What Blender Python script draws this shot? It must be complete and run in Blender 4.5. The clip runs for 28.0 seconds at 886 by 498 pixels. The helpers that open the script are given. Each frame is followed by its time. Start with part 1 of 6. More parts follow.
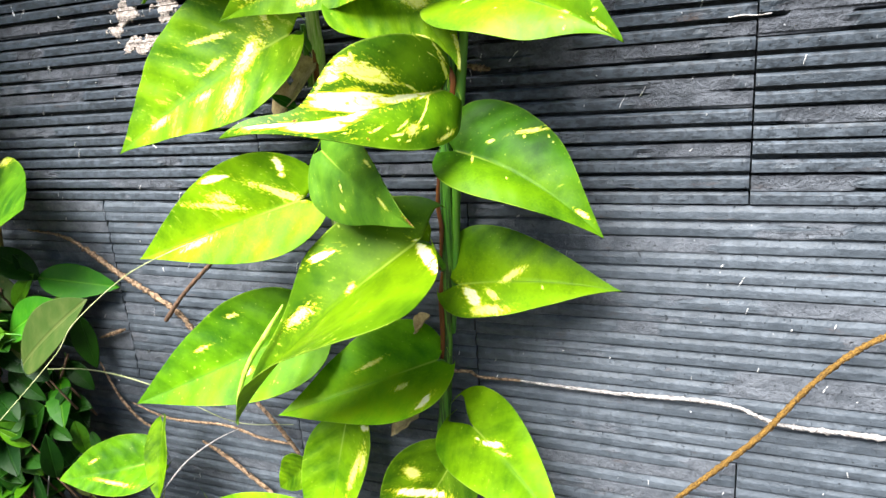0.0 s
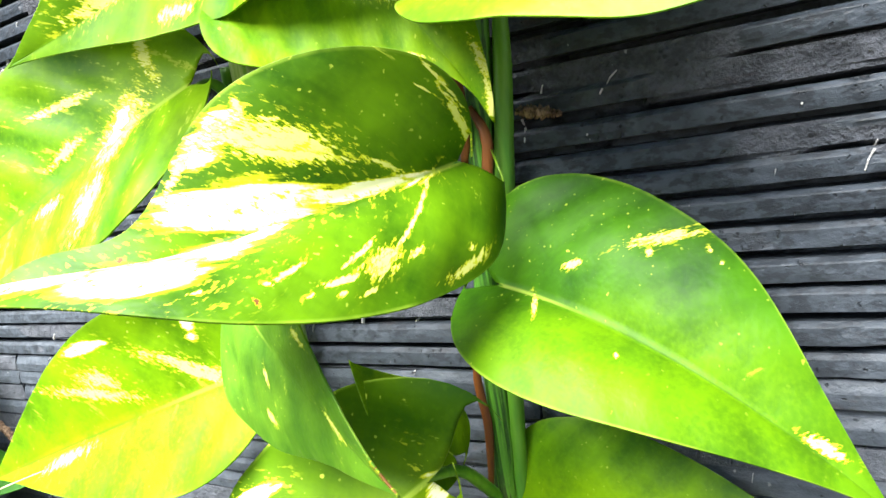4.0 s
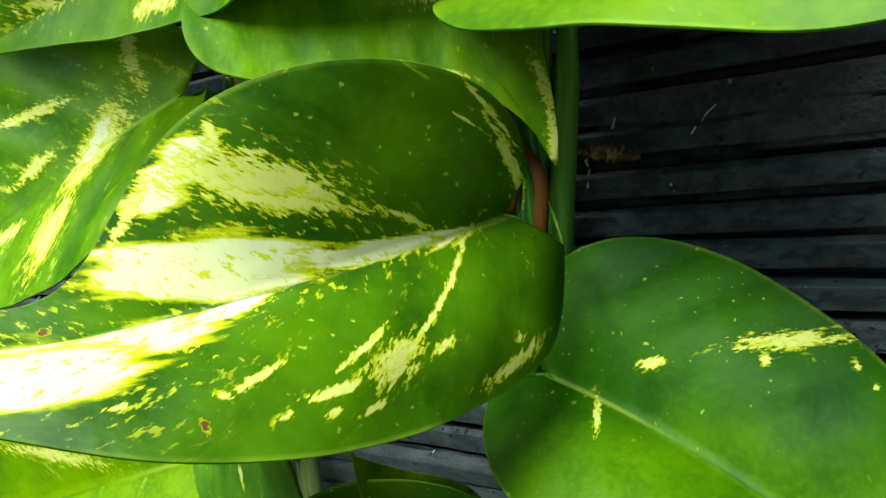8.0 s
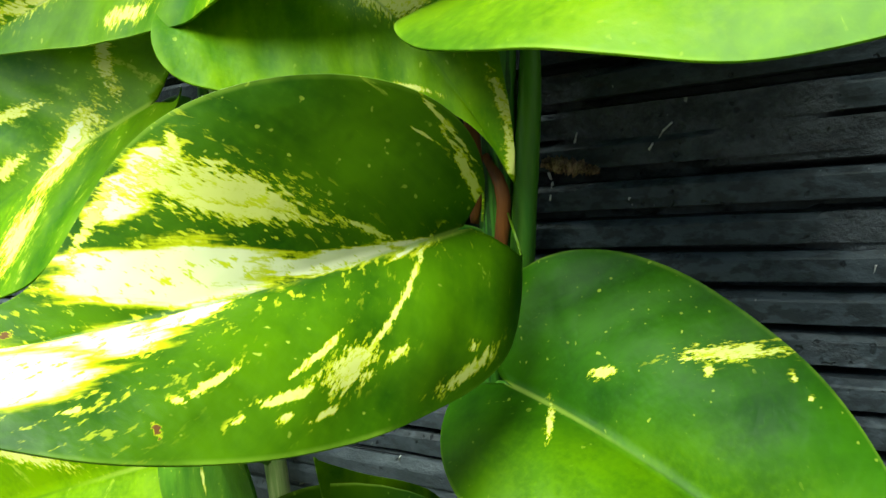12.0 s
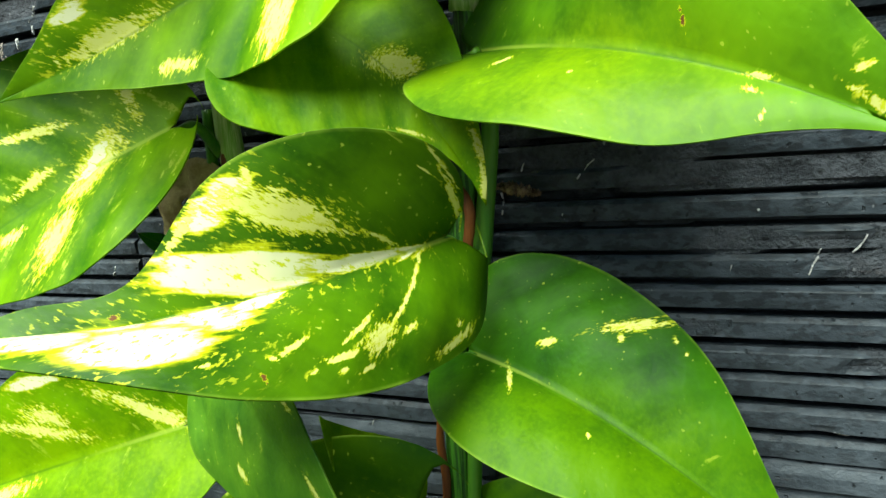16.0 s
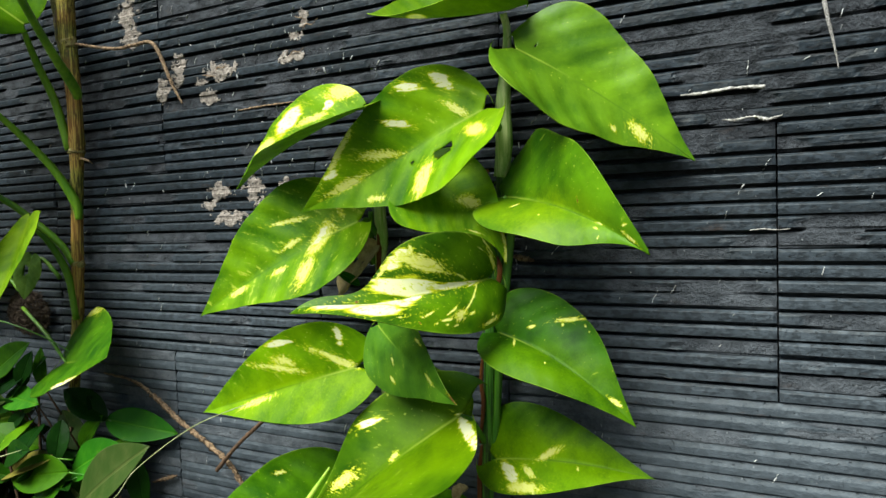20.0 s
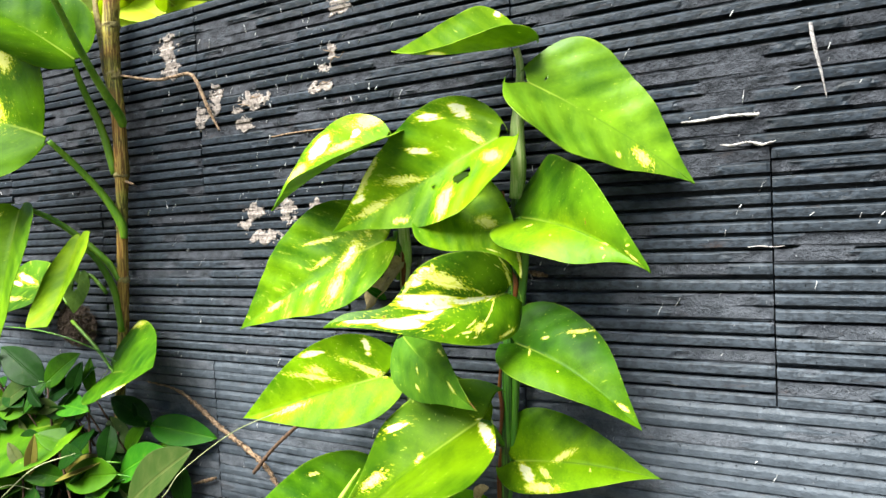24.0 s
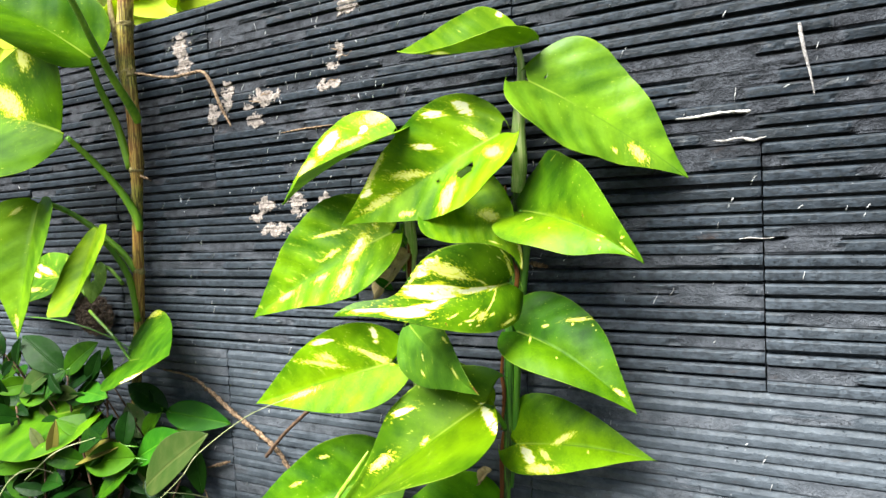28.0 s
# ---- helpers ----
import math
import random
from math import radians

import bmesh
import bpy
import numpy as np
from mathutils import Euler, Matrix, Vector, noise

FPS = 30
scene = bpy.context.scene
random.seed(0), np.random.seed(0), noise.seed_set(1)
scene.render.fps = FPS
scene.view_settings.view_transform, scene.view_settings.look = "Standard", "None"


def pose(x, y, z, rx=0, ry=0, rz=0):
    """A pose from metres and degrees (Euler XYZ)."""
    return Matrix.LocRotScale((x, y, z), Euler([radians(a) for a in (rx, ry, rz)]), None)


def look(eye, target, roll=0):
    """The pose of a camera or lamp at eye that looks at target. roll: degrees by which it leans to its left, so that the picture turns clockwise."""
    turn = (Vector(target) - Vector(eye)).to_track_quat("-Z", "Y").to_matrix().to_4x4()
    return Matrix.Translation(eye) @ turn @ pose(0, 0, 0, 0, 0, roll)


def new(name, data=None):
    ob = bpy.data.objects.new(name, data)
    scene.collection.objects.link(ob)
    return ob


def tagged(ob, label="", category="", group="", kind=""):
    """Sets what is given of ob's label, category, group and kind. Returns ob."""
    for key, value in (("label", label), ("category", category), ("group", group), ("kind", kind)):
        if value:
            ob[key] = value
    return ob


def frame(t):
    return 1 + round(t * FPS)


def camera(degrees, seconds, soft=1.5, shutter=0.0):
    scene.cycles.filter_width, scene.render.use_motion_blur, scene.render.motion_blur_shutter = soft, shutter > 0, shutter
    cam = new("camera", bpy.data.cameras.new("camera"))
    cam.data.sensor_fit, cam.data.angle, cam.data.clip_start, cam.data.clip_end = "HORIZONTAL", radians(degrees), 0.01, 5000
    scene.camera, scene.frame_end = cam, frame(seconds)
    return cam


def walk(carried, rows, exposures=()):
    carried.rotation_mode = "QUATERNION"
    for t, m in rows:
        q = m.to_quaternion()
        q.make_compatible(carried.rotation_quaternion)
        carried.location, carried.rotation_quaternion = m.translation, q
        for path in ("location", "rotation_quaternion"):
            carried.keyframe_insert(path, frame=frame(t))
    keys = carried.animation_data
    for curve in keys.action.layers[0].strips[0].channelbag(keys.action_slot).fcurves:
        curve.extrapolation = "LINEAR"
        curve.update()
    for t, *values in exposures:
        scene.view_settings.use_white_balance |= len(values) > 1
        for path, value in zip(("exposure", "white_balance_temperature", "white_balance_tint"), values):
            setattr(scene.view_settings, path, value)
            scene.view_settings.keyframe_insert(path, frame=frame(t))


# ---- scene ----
cam = camera(67.0, 28.0)
PATH = [
    (0, (0.187, -0.367, 0.483), (-0.577, 1.402, -0.053), -4.5),
    (0.5, (0.184, -0.371, 0.487), (-0.628, 1.399, 0.032), -4.2),
    (1, (0.184, -0.359, 0.487), (-0.67, 1.398, 0.055), -5.2),
    (1.5, (0.174, -0.33, 0.481), (-0.718, 1.413, 0.07), -6.5),
    (2, (0.165, -0.296, 0.476), (-0.733, 1.443, 0.065), -6.9),
    (2.5, (0.152, -0.259, 0.471), (-0.75, 1.476, 0.053), -7.1),
    (3, (0.138, -0.225, 0.473), (-0.761, 1.512, 0.056), -7.8),
    (3.5, (0.129, -0.202, 0.477), (-0.797, 1.535, 0.123), -8.2),
    (4, (0.128, -0.182, 0.475), (-0.875, 1.519, 0.162), -9.4),
    (4.5, (0.117, -0.161, 0.475), (-0.903, 1.532, 0.168), -8.8),
    (6.5, (0.107, -0.142, 0.48), (-0.968, 1.525, 0.218), -7.7),
    (7, (0.105, -0.145, 0.481), (-0.961, 1.526, 0.212), -7.2),
    (7.5, (0.105, -0.145, 0.481), (-0.97, 1.521, 0.222), -6.7),
    (8, (0.107, -0.147, 0.481), (-0.964, 1.522, 0.22), -6.5),
    (8.5, (0.108, -0.145, 0.479), (-0.959, 1.524, 0.203), -6.5),
    (9, (0.106, -0.146, 0.481), (-0.955, 1.527, 0.205), -5.9),
    (9.5, (0.108, -0.148, 0.482), (-0.956, 1.526, 0.225), -5.7),
    (10, (0.109, -0.148, 0.483), (-0.955, 1.527, 0.231), -5.8),
    (10.5, (0.11, -0.147, 0.481), (-0.946, 1.531, 0.22), -5.9),
    (11, (0.11, -0.146, 0.481), (-0.937, 1.537, 0.212), -5.5),
    (11.5, (0.111, -0.146, 0.482), (-0.932, 1.541, 0.221), -5.5),
    (12, (0.113, -0.147, 0.482), (-0.924, 1.545, 0.229), -5.5),
    (12.5, (0.112, -0.147, 0.482), (-0.917, 1.548, 0.222), -5.1),
    (14.5, (0.105, -0.164, 0.488), (-0.698, 1.642, 0.182), -4.3),
    (15, (0.108, -0.174, 0.489), (-0.684, 1.639, 0.195), -4.4),
    (15.5, (0.114, -0.185, 0.491), (-0.68, 1.628, 0.208), -4.2),
    (16, (0.118, -0.193, 0.491), (-0.68, 1.619, 0.206), -4.2),
    (16.5, (0.12, -0.205, 0.489), (-0.687, 1.603, 0.21), -4.1),
    (17, (0.125, -0.221, 0.489), (-0.691, 1.583, 0.211), -4.1),
    (17.5, (0.132, -0.26, 0.494), (-0.682, 1.551, 0.253), -3.6),
    (18, (0.142, -0.286, 0.491), (-0.685, 1.519, 0.25), -3.3),
    (18.5, (0.154, -0.308, 0.493), (-0.697, 1.49, 0.293), -3.1),
    (19, (0.17, -0.338, 0.496), (-0.697, 1.457, 0.336), -2.8),
    (19.5, (0.189, -0.37, 0.505), (-0.685, 1.424, 0.388), -2.0),
    (20, (0.203, -0.393, 0.506), (-0.704, 1.386, 0.409), -1.9),
    (20.5, (0.212, -0.403, 0.505), (-0.699, 1.374, 0.409), -1.7),
    (21, (0.216, -0.411, 0.505), (-0.719, 1.355, 0.415), -2.0),
    (21.5, (0.216, -0.413, 0.507), (-0.721, 1.351, 0.422), -2.1),
    (22, (0.218, -0.414, 0.509), (-0.729, 1.345, 0.43), -2.5),
    (22.5, (0.217, -0.416, 0.511), (-0.736, 1.34, 0.436), -2.4),
    (24.5, (0.223, -0.427, 0.515), (-0.751, 1.318, 0.436), -2.6),
    (25, (0.229, -0.435, 0.515), (-0.756, 1.304, 0.433), -2.5),
    (25.5, (0.229, -0.433, 0.515), (-0.759, 1.304, 0.436), -2.5),
    (26, (0.229, -0.435, 0.517), (-0.757, 1.303, 0.432), -2.6),
    (26.5, (0.229, -0.436, 0.518), (-0.761, 1.299, 0.434), -2.5),
    (27, (0.229, -0.436, 0.515), (-0.752, 1.305, 0.42), -2.6),
    (27.5, (0.23, -0.437, 0.516), (-0.75, 1.304, 0.419), -2.5),
    (28, (0.23, -0.436, 0.516), (-0.755, 1.302, 0.414), -2.7),
]
EXPOSURES = [(0.0, 2.1, 6500, 10), (1.0, 1.9, 6500, 9), (2.0, 1.7, 6500, 6), (3.0, 2.05, 6500, 8), (4.0, 2.55, 6500, 10), (4.5, 1.95, 6500, 6), (6.5, 1.0, 6500, -12), (8.0, 0.9, 6500, -16), (10.0, 0.99, 6500, -15), (12.5, 1.25, 6500, -14), (16.0, 1.25, 6500, -10), (17.0, 1.05, 6500, -10), (18.0, 0.95, 6500, -8), (19.0, 0.78, 6500, -8), (20.0, 0.85, 6500, -2), (21.0, 1.2, 6500, 0), (22.0, 1.5, 6500, 3), (24.5, 1.85, 6500, 6), (28.0, 1.85, 6500, 6)]
walk(cam, [(t, look(eye, target, roll)) for t, eye, target, roll in PATH], EXPOSURES)

# ---- light ----
SUN_UP, SUN_ROUND = radians(54), radians(202)
world = bpy.data.worlds.new("sky")
scene.world = world
world.use_nodes = True
sky_nodes = world.node_tree
sky = sky_nodes.nodes.new("ShaderNodeTexSky")
sky.sky_type, sky.sun_disc = "NISHITA", False
sky.sun_elevation, sky.sun_rotation = SUN_UP, SUN_ROUND
sky.air_density, sky.dust_density = 1.0, 2.0
backing = sky_nodes.nodes["Background"]
backing.inputs["Strength"].default_value = 0.04
sky_nodes.links.new(sky.outputs["Color"], backing.inputs["Color"])
sun_data = bpy.data.lights.new("sun", "SUN")
sun_data.energy, sun_data.angle, sun_data.color = 5.0, radians(48), (1.0, 0.985, 0.95)
sun = new("sun", sun_data)
toward = Vector((math.sin(SUN_ROUND) * math.cos(SUN_UP), math.cos(SUN_ROUND) * math.cos(SUN_UP), math.sin(SUN_UP)))
sun.matrix_world = look(toward * 4, (0, 0, 0))


# ---- node helpers ----
class Shade:
    """A material under construction."""

    def __init__(self, name):
        self.mat = bpy.data.materials.new(name)
        self.mat.use_nodes = True
        self.tree = self.mat.node_tree
        self.bsdf = self.tree.nodes["Principled BSDF"]
        self.out = self.tree.nodes["Material Output"]

    def put(self, socket, value):
        if isinstance(value, bpy.types.NodeSocket):
            self.tree.links.new(value, socket)
        else:
            socket.default_value = value

    def math(self, op, a, b=0.0, c=None):
        n = self.tree.nodes.new("ShaderNodeMath")
        n.operation = op
        self.put(n.inputs[0], a)
        self.put(n.inputs[1], b)
        if c is not None:
            self.put(n.inputs[2], c)
        return n.outputs[0]

    def coord(self, kind="Object"):
        return self.tree.nodes.new("ShaderNodeTexCoord").outputs[kind]

    def place(self):
        return self.tree.nodes.new("ShaderNodeNewGeometry").outputs["Position"]

    def chance(self):
        return self.tree.nodes.new("ShaderNodeObjectInfo").outputs["Random"]

    def island(self):
        return self.tree.nodes.new("ShaderNodeNewGeometry").outputs["Random Per Island"]

    def stretch(self, vector, scale, shift=None):
        n = self.tree.nodes.new("ShaderNodeVectorMath")
        n.operation = "MULTIPLY"
        self.put(n.inputs[0], vector)
        self.put(n.inputs[1], scale)
        if shift is None:
            return n.outputs[0]
        m = self.tree.nodes.new("ShaderNodeVectorMath")
        m.operation = "ADD"
        self.put(m.inputs[0], n.outputs[0])
        self.put(m.inputs[1], shift)
        return m.outputs[0]

    def join(self, x, y, z=0.0):
        n = self.tree.nodes.new("ShaderNodeCombineXYZ")
        for s, v in zip(n.inputs, (x, y, z)):
            self.put(s, v)
        return n.outputs[0]

    def split(self, vector):
        n = self.tree.nodes.new("ShaderNodeSeparateXYZ")
        self.put(n.inputs[0], vector)
        return n.outputs

    def noise(self, vector, scale, detail=4.0, rough=0.55):
        n = self.tree.nodes.new("ShaderNodeTexNoise")
        self.put(n.inputs["Vector"], vector)
        n.inputs["Scale"].default_value, n.inputs["Detail"].default_value, n.inputs["Roughness"].default_value = scale, detail, rough
        return n.outputs["Fac"]

    def ramp(self, value, low, high):
        n = self.tree.nodes.new("ShaderNodeMapRange")
        n.interpolation_type = "SMOOTHSTEP"
        self.put(n.inputs["Value"], value)
        n.inputs["From Min"].default_value, n.inputs["From Max"].default_value = low, high
        return n.outputs["Result"]

    def mix(self, factor, a, b):
        n = self.tree.nodes.new("ShaderNodeMix")
        n.data_type = "RGBA"
        self.put(n.inputs[0], factor)
        for s, v in ((n.inputs[6], a), (n.inputs[7], b)):
            self.put(s, v if isinstance(v, bpy.types.NodeSocket) else (*v, 1.0))
        return n.outputs[2]

    def bump(self, height, distance, strength=1.0, under=None):
        n = self.tree.nodes.new("ShaderNodeBump")
        n.inputs["Distance"].default_value, n.inputs["Strength"].default_value = distance, strength
        self.put(n.inputs["Height"], height)
        if under is not None:
            self.put(n.inputs["Normal"], under)
        return n.outputs["Normal"]

    def done(self, colour, rough=0.6, normal=None, specular=0.5):
        self.put(self.bsdf.inputs["Base Color"], colour if isinstance(colour, bpy.types.NodeSocket) else (*colour, 1.0))
        self.put(self.bsdf.inputs["Roughness"], rough)
        self.put(self.bsdf.inputs["Specular IOR Level"], specular)
        if normal is not None:
            self.put(self.bsdf.inputs["Normal"], normal)
        return self.mat

    def thin(self, colour, share):
        """Let some light through, as a leaf does."""
        through_light = self.tree.nodes.new("ShaderNodeBsdfTranslucent")
        self.put(through_light.inputs["Color"], colour if isinstance(colour, bpy.types.NodeSocket) else (*colour, 1.0))
        mixer = self.tree.nodes.new("ShaderNodeMixShader")
        mixer.inputs[0].default_value = share
        self.tree.links.new(self.bsdf.outputs[0], mixer.inputs[1])
        self.tree.links.new(through_light.outputs[0], mixer.inputs[2])
        self.tree.links.new(mixer.outputs[0], self.out.inputs["Surface"])


def patch_group():
    """Mask of one ragged patch of pigment or painted light on a leaf: an ellipse in leaf coordinates with a noisy rim.
    """
    g = bpy.data.node_groups.new("pigment_light_patch", "ShaderNodeTree")
    for n in ("u", "v", "u0", "v0", "cos", "sin", "along", "across", "rag"):
        g.interface.new_socket(n, in_out="INPUT", socket_type="NodeSocketFloat")
    g.interface.new_socket("mask", in_out="OUTPUT", socket_type="NodeSocketFloat")
    g.interface.new_socket("near", in_out="OUTPUT", socket_type="NodeSocketFloat")
    gi, go = g.nodes.new("NodeGroupInput"), g.nodes.new("NodeGroupOutput")

    def m(op, a, b):
        n = g.nodes.new("ShaderNodeMath")
        n.operation = op
        for s, v in zip(n.inputs, (a, b)):
            if isinstance(v, bpy.types.NodeSocket):
                g.links.new(v, s)
            else:
                s.default_value = v
        return n.outputs[0]

    i = gi.outputs
    du, dv = m("SUBTRACT", i["u"], i["u0"]), m("SUBTRACT", i["v"], i["v0"])
    x = m("DIVIDE", m("ADD", m("MULTIPLY", du, i["cos"]), m("MULTIPLY", dv, i["sin"])), i["along"])
    y = m("DIVIDE", m("SUBTRACT", m("MULTIPLY", dv, i["cos"]), m("MULTIPLY", du, i["sin"])), i["across"])
    d = m("SQRT", m("ADD", m("MULTIPLY", x, x), m("MULTIPLY", y, y)), 0.0)
    w = g.nodes.new("ShaderNodeMapRange")
    w.interpolation_type = "SMOOTHSTEP"
    g.links.new(d, w.inputs["Value"])
    w.inputs["From Min"].default_value, w.inputs["From Max"].default_value = 2.8, 1.0
    g.links.new(w.outputs["Result"], go.inputs["near"])
    d = m("ADD", d, i["rag"])
    r = g.nodes.new("ShaderNodeMapRange")
    r.interpolation_type = "SMOOTHSTEP"
    g.links.new(d, r.inputs["Value"])
    r.inputs["From Min"].default_value, r.inputs["From Max"].default_value = 1.45, 0.65
    g.links.new(r.outputs["Result"], go.inputs["mask"])
    return g


PATCH = patch_group()
VEINS = 38.0
CREAM, YELLOW = (0.90, 0.89, 0.60), (0.66, 0.69, 0.015)


def leaf_paint(name, patches=(), specks=0.3, dark=(0.055, 0.195, 0.003), light=(0.22, 0.42, 0.003), rough=0.45, seed=0.0, gloss=0.09, lime=(0.24, 0.40, 0.003), glow=0.35):
    """Waxy variegated leaf. patches: (u, v, angle, half length, half width, cream or yellow)."""
    s = Shade(name)
    v_raw, u, _ = s.split(s.coord("UV"))
    v = s.math("SUBTRACT", v_raw, 0.5)
    av = s.math("ABSOLUTE", v)
    vein = s.math("SUBTRACT", s.math("SUBTRACT", u, s.math("MULTIPLY", av, 0.55)), s.math("MULTIPLY", s.math("MULTIPLY", av, av), 0.9))
    side = s.math("MULTIPLY", s.math("GREATER_THAN", v, 0.0), 7.3)
    streak_at = s.join(s.math("MULTIPLY", vein, 26.0), s.math("MULTIPLY", av, 9.0), s.math("ADD", side, seed))
    streak = s.noise(streak_at, 1.0, 5.0, 0.62)
    flat_at = s.join(v, u, seed)
    mottle = s.noise(flat_at, 5.0, 4.0, 0.6)
    fine = s.noise(flat_at, 70.0, 3.0, 0.6)
    rag_noise = s.noise(s.join(s.math("MULTIPLY", vein, 32.0), s.math("MULTIPLY", av, 12.0), s.math("ADD", side, seed + 3)), 1.0, 6.0, 0.68)
    rag_fine = s.noise(s.join(s.math("MULTIPLY", vein, 170.0), s.math("MULTIPLY", av, 80.0), s.math("ADD", side, seed + 5)), 1.0, 4.0, 0.6)
    rag = s.math("ADD", s.math("MULTIPLY", s.math("SUBTRACT", rag_noise, 0.5), 2.6), s.math("MULTIPLY", s.math("SUBTRACT", rag_fine, 0.5), 3.4))
    along_at = s.math("SUBTRACT", av, s.math("MULTIPLY", u, 0.30))
    long_noise = s.noise(s.join(s.math("MULTIPLY", along_at, 44.0), s.math("MULTIPLY", u, 7.0), s.math("ADD", side, seed + 8)), 1.0, 5.0, 0.6)
    cream_rag = s.math("ADD", s.math("MULTIPLY", s.math("SUBTRACT", long_noise, 0.5), 3.2), s.math("MULTIPLY", s.math("SUBTRACT", fine, 0.5), 1.1))
    ribs = s.math("SINE", s.math("MULTIPLY", s.math("ADD", s.math("ADD", vein, seed / VEINS), s.math("MULTIPLY", mottle, 0.02)), VEINS), 0.0)
    tone = s.math("ADD", s.math("MULTIPLY", mottle, 0.85), s.math("MULTIPLY", streak, 0.3))
    deep = tuple(0.74 * q for q in dark)
    wide = s.math("ADD", tone, s.math("MULTIPLY", s.math("SUBTRACT", s.noise(flat_at, 2.2, 2.0, 0.5), 0.5), 0.9))
    colour = s.mix(s.ramp(wide, 0.30, 0.95), deep, tuple(min(1.0, 1.12 * q) for q in light))
    colour = s.mix(s.math("MULTIPLY", s.ramp(fine, 0.45, 0.8), 0.25), colour, light)
    # sheen on the raised blade and shade along side veins, put into the colour
    colour = s.mix(s.math("MULTIPLY", s.ramp(s.math("ADD", ribs, s.math("SUBTRACT", streak, 0.5)), -0.4, 1.0), 0.2), colour, light)
    if specks:
        marks = s.math("MULTIPLY", s.ramp(streak, 0.70 - 0.1 * specks, 0.76 - 0.1 * specks), s.ramp(fine, 0.38, 0.52))
        colour = s.mix(s.math("MULTIPLY", marks, 0.85), colour, (0.48, 0.58, 0.05))
    dots = s.math("MULTIPLY", s.ramp(s.noise(flat_at, 62.0, 1.0, 0.4), 0.70, 0.75), s.ramp(mottle, 0.42, 0.6))
    colour = s.mix(s.math("MULTIPLY", dots, 0.8), colour, (0.50, 0.60, 0.06))
    scatter = 0.0
    for pu, pv, angle, along, across, kind in sorted(patches, key=lambda r: r[5] != "lime"):
        n = s.tree.nodes.new("ShaderNodeGroup")
        n.node_tree = PATCH
        for key, value in (("u", u), ("v", v), ("u0", pu), ("v0", pv), ("cos", math.cos(angle)), ("sin", math.sin(angle)), ("along", along), ("across", across), ("rag", s.math("MULTIPLY", cream_rag, min(0.9, 0.024 / across)) if kind == "cream" else s.math("MULTIPLY", rag, min(1.1, 0.030 / across)))):
            s.put(n.inputs[key], value)
        # lime: yellow-green pigment plus the lit look of a lower half-blade
        if kind == "lime":
            zone = s.math("MULTIPLY", n.outputs["near"], s.math("ADD", 0.30, s.math("MULTIPLY", s.ramp(s.math("ADD", mottle, s.math("MULTIPLY", s.math("SUBTRACT", fine, 0.5), 0.5)), 0.3, 0.7), 0.6)))
            colour = s.mix(zone, colour, lime)
            continue
        if kind != "brown":
            scatter = s.math("MAXIMUM", scatter, n.outputs["near"])
        halo = s.ramp(s.math("MULTIPLY", n.outputs["mask"], s.math("ADD", 0.3, s.math("MULTIPLY", fine, 1.4))), 0.10, 0.55)
        colour = s.mix(s.math("MULTIPLY", halo, 0.95), colour, YELLOW)
        if kind == "cream":
            colour = s.mix(s.ramp(s.math("ADD", n.outputs["mask"], s.math("MULTIPLY", s.math("SUBTRACT", fine, 0.5), 0.5)), 0.5, 0.95), colour, CREAM)
        elif kind == "yellow":
            colour = s.mix(s.math("MULTIPLY", s.ramp(s.math("ADD", n.outputs["mask"], s.math("MULTIPLY", s.math("SUBTRACT", fine, 0.5), 0.9)), 0.6, 1.0), 0.7), colour, (0.86, 0.86, 0.34))
        elif kind == "brown":
            colour = s.mix(s.ramp(n.outputs["mask"], 0.4, 0.9), colour, (0.16, 0.07, 0.02))
    if patches:
        crumbs = s.noise(s.join(s.math("MULTIPLY", vein, 85.0), s.math("MULTIPLY", av, 48.0), s.math("ADD", side, seed + 11)), 1.0, 3.0, 0.6)
        colour = s.mix(s.math("MULTIPLY", scatter, s.ramp(crumbs, 0.58, 0.66)), colour, (0.66, 0.70, 0.03))
    rib_line = s.ramp(s.math("ADD", av, s.math("MULTIPLY", u, 0.006)), 0.010, 0.003)
    colour = s.mix(s.math("MULTIPLY", rib_line, s.math("ADD", 0.06, s.math("MULTIPLY", s.ramp(u, 0.34, 0.05), 0.6))), colour, (0.40, 0.54, 0.06))
    colour = s.mix(s.math("MULTIPLY", rib_line, s.math("MULTIPLY", s.ramp(u, 0.25, 0.45), 0.55)), colour, tuple(0.8 * q for q in dark))
    rim_uv = s.tree.nodes.new("ShaderNodeUVMap")
    rim_uv.uv_map = "Rim"
    rim = s.ramp(s.split(rim_uv.outputs["UV"])[0], 0.968, 0.992)
    colour = s.mix(s.math("MULTIPLY", rim, s.math("MULTIPLY", s.ramp(mottle, 0.35, 0.7), 0.5)), colour, (0.34, 0.50, 0.05))
    height = s.math("ADD", s.math("MULTIPLY", ribs, 0.10), s.math("ADD", s.math("MULTIPLY", mottle, 1.2), s.math("MULTIPLY", fine, 0.08)))
    normal = s.bump(s.math("SUBTRACT", height, s.math("MULTIPLY", rib_line, 0.04)), 0.0008, 0.8)
    shine = s.math("ADD", rough, s.math("MULTIPLY", s.math("SUBTRACT", fine, 0.5), 0.2))
    s.done(colour, shine, normal, gloss)
    s.thin(s.mix(glow, colour, (0.40, 0.52, 0.004)), 0.34)
    return s.mat


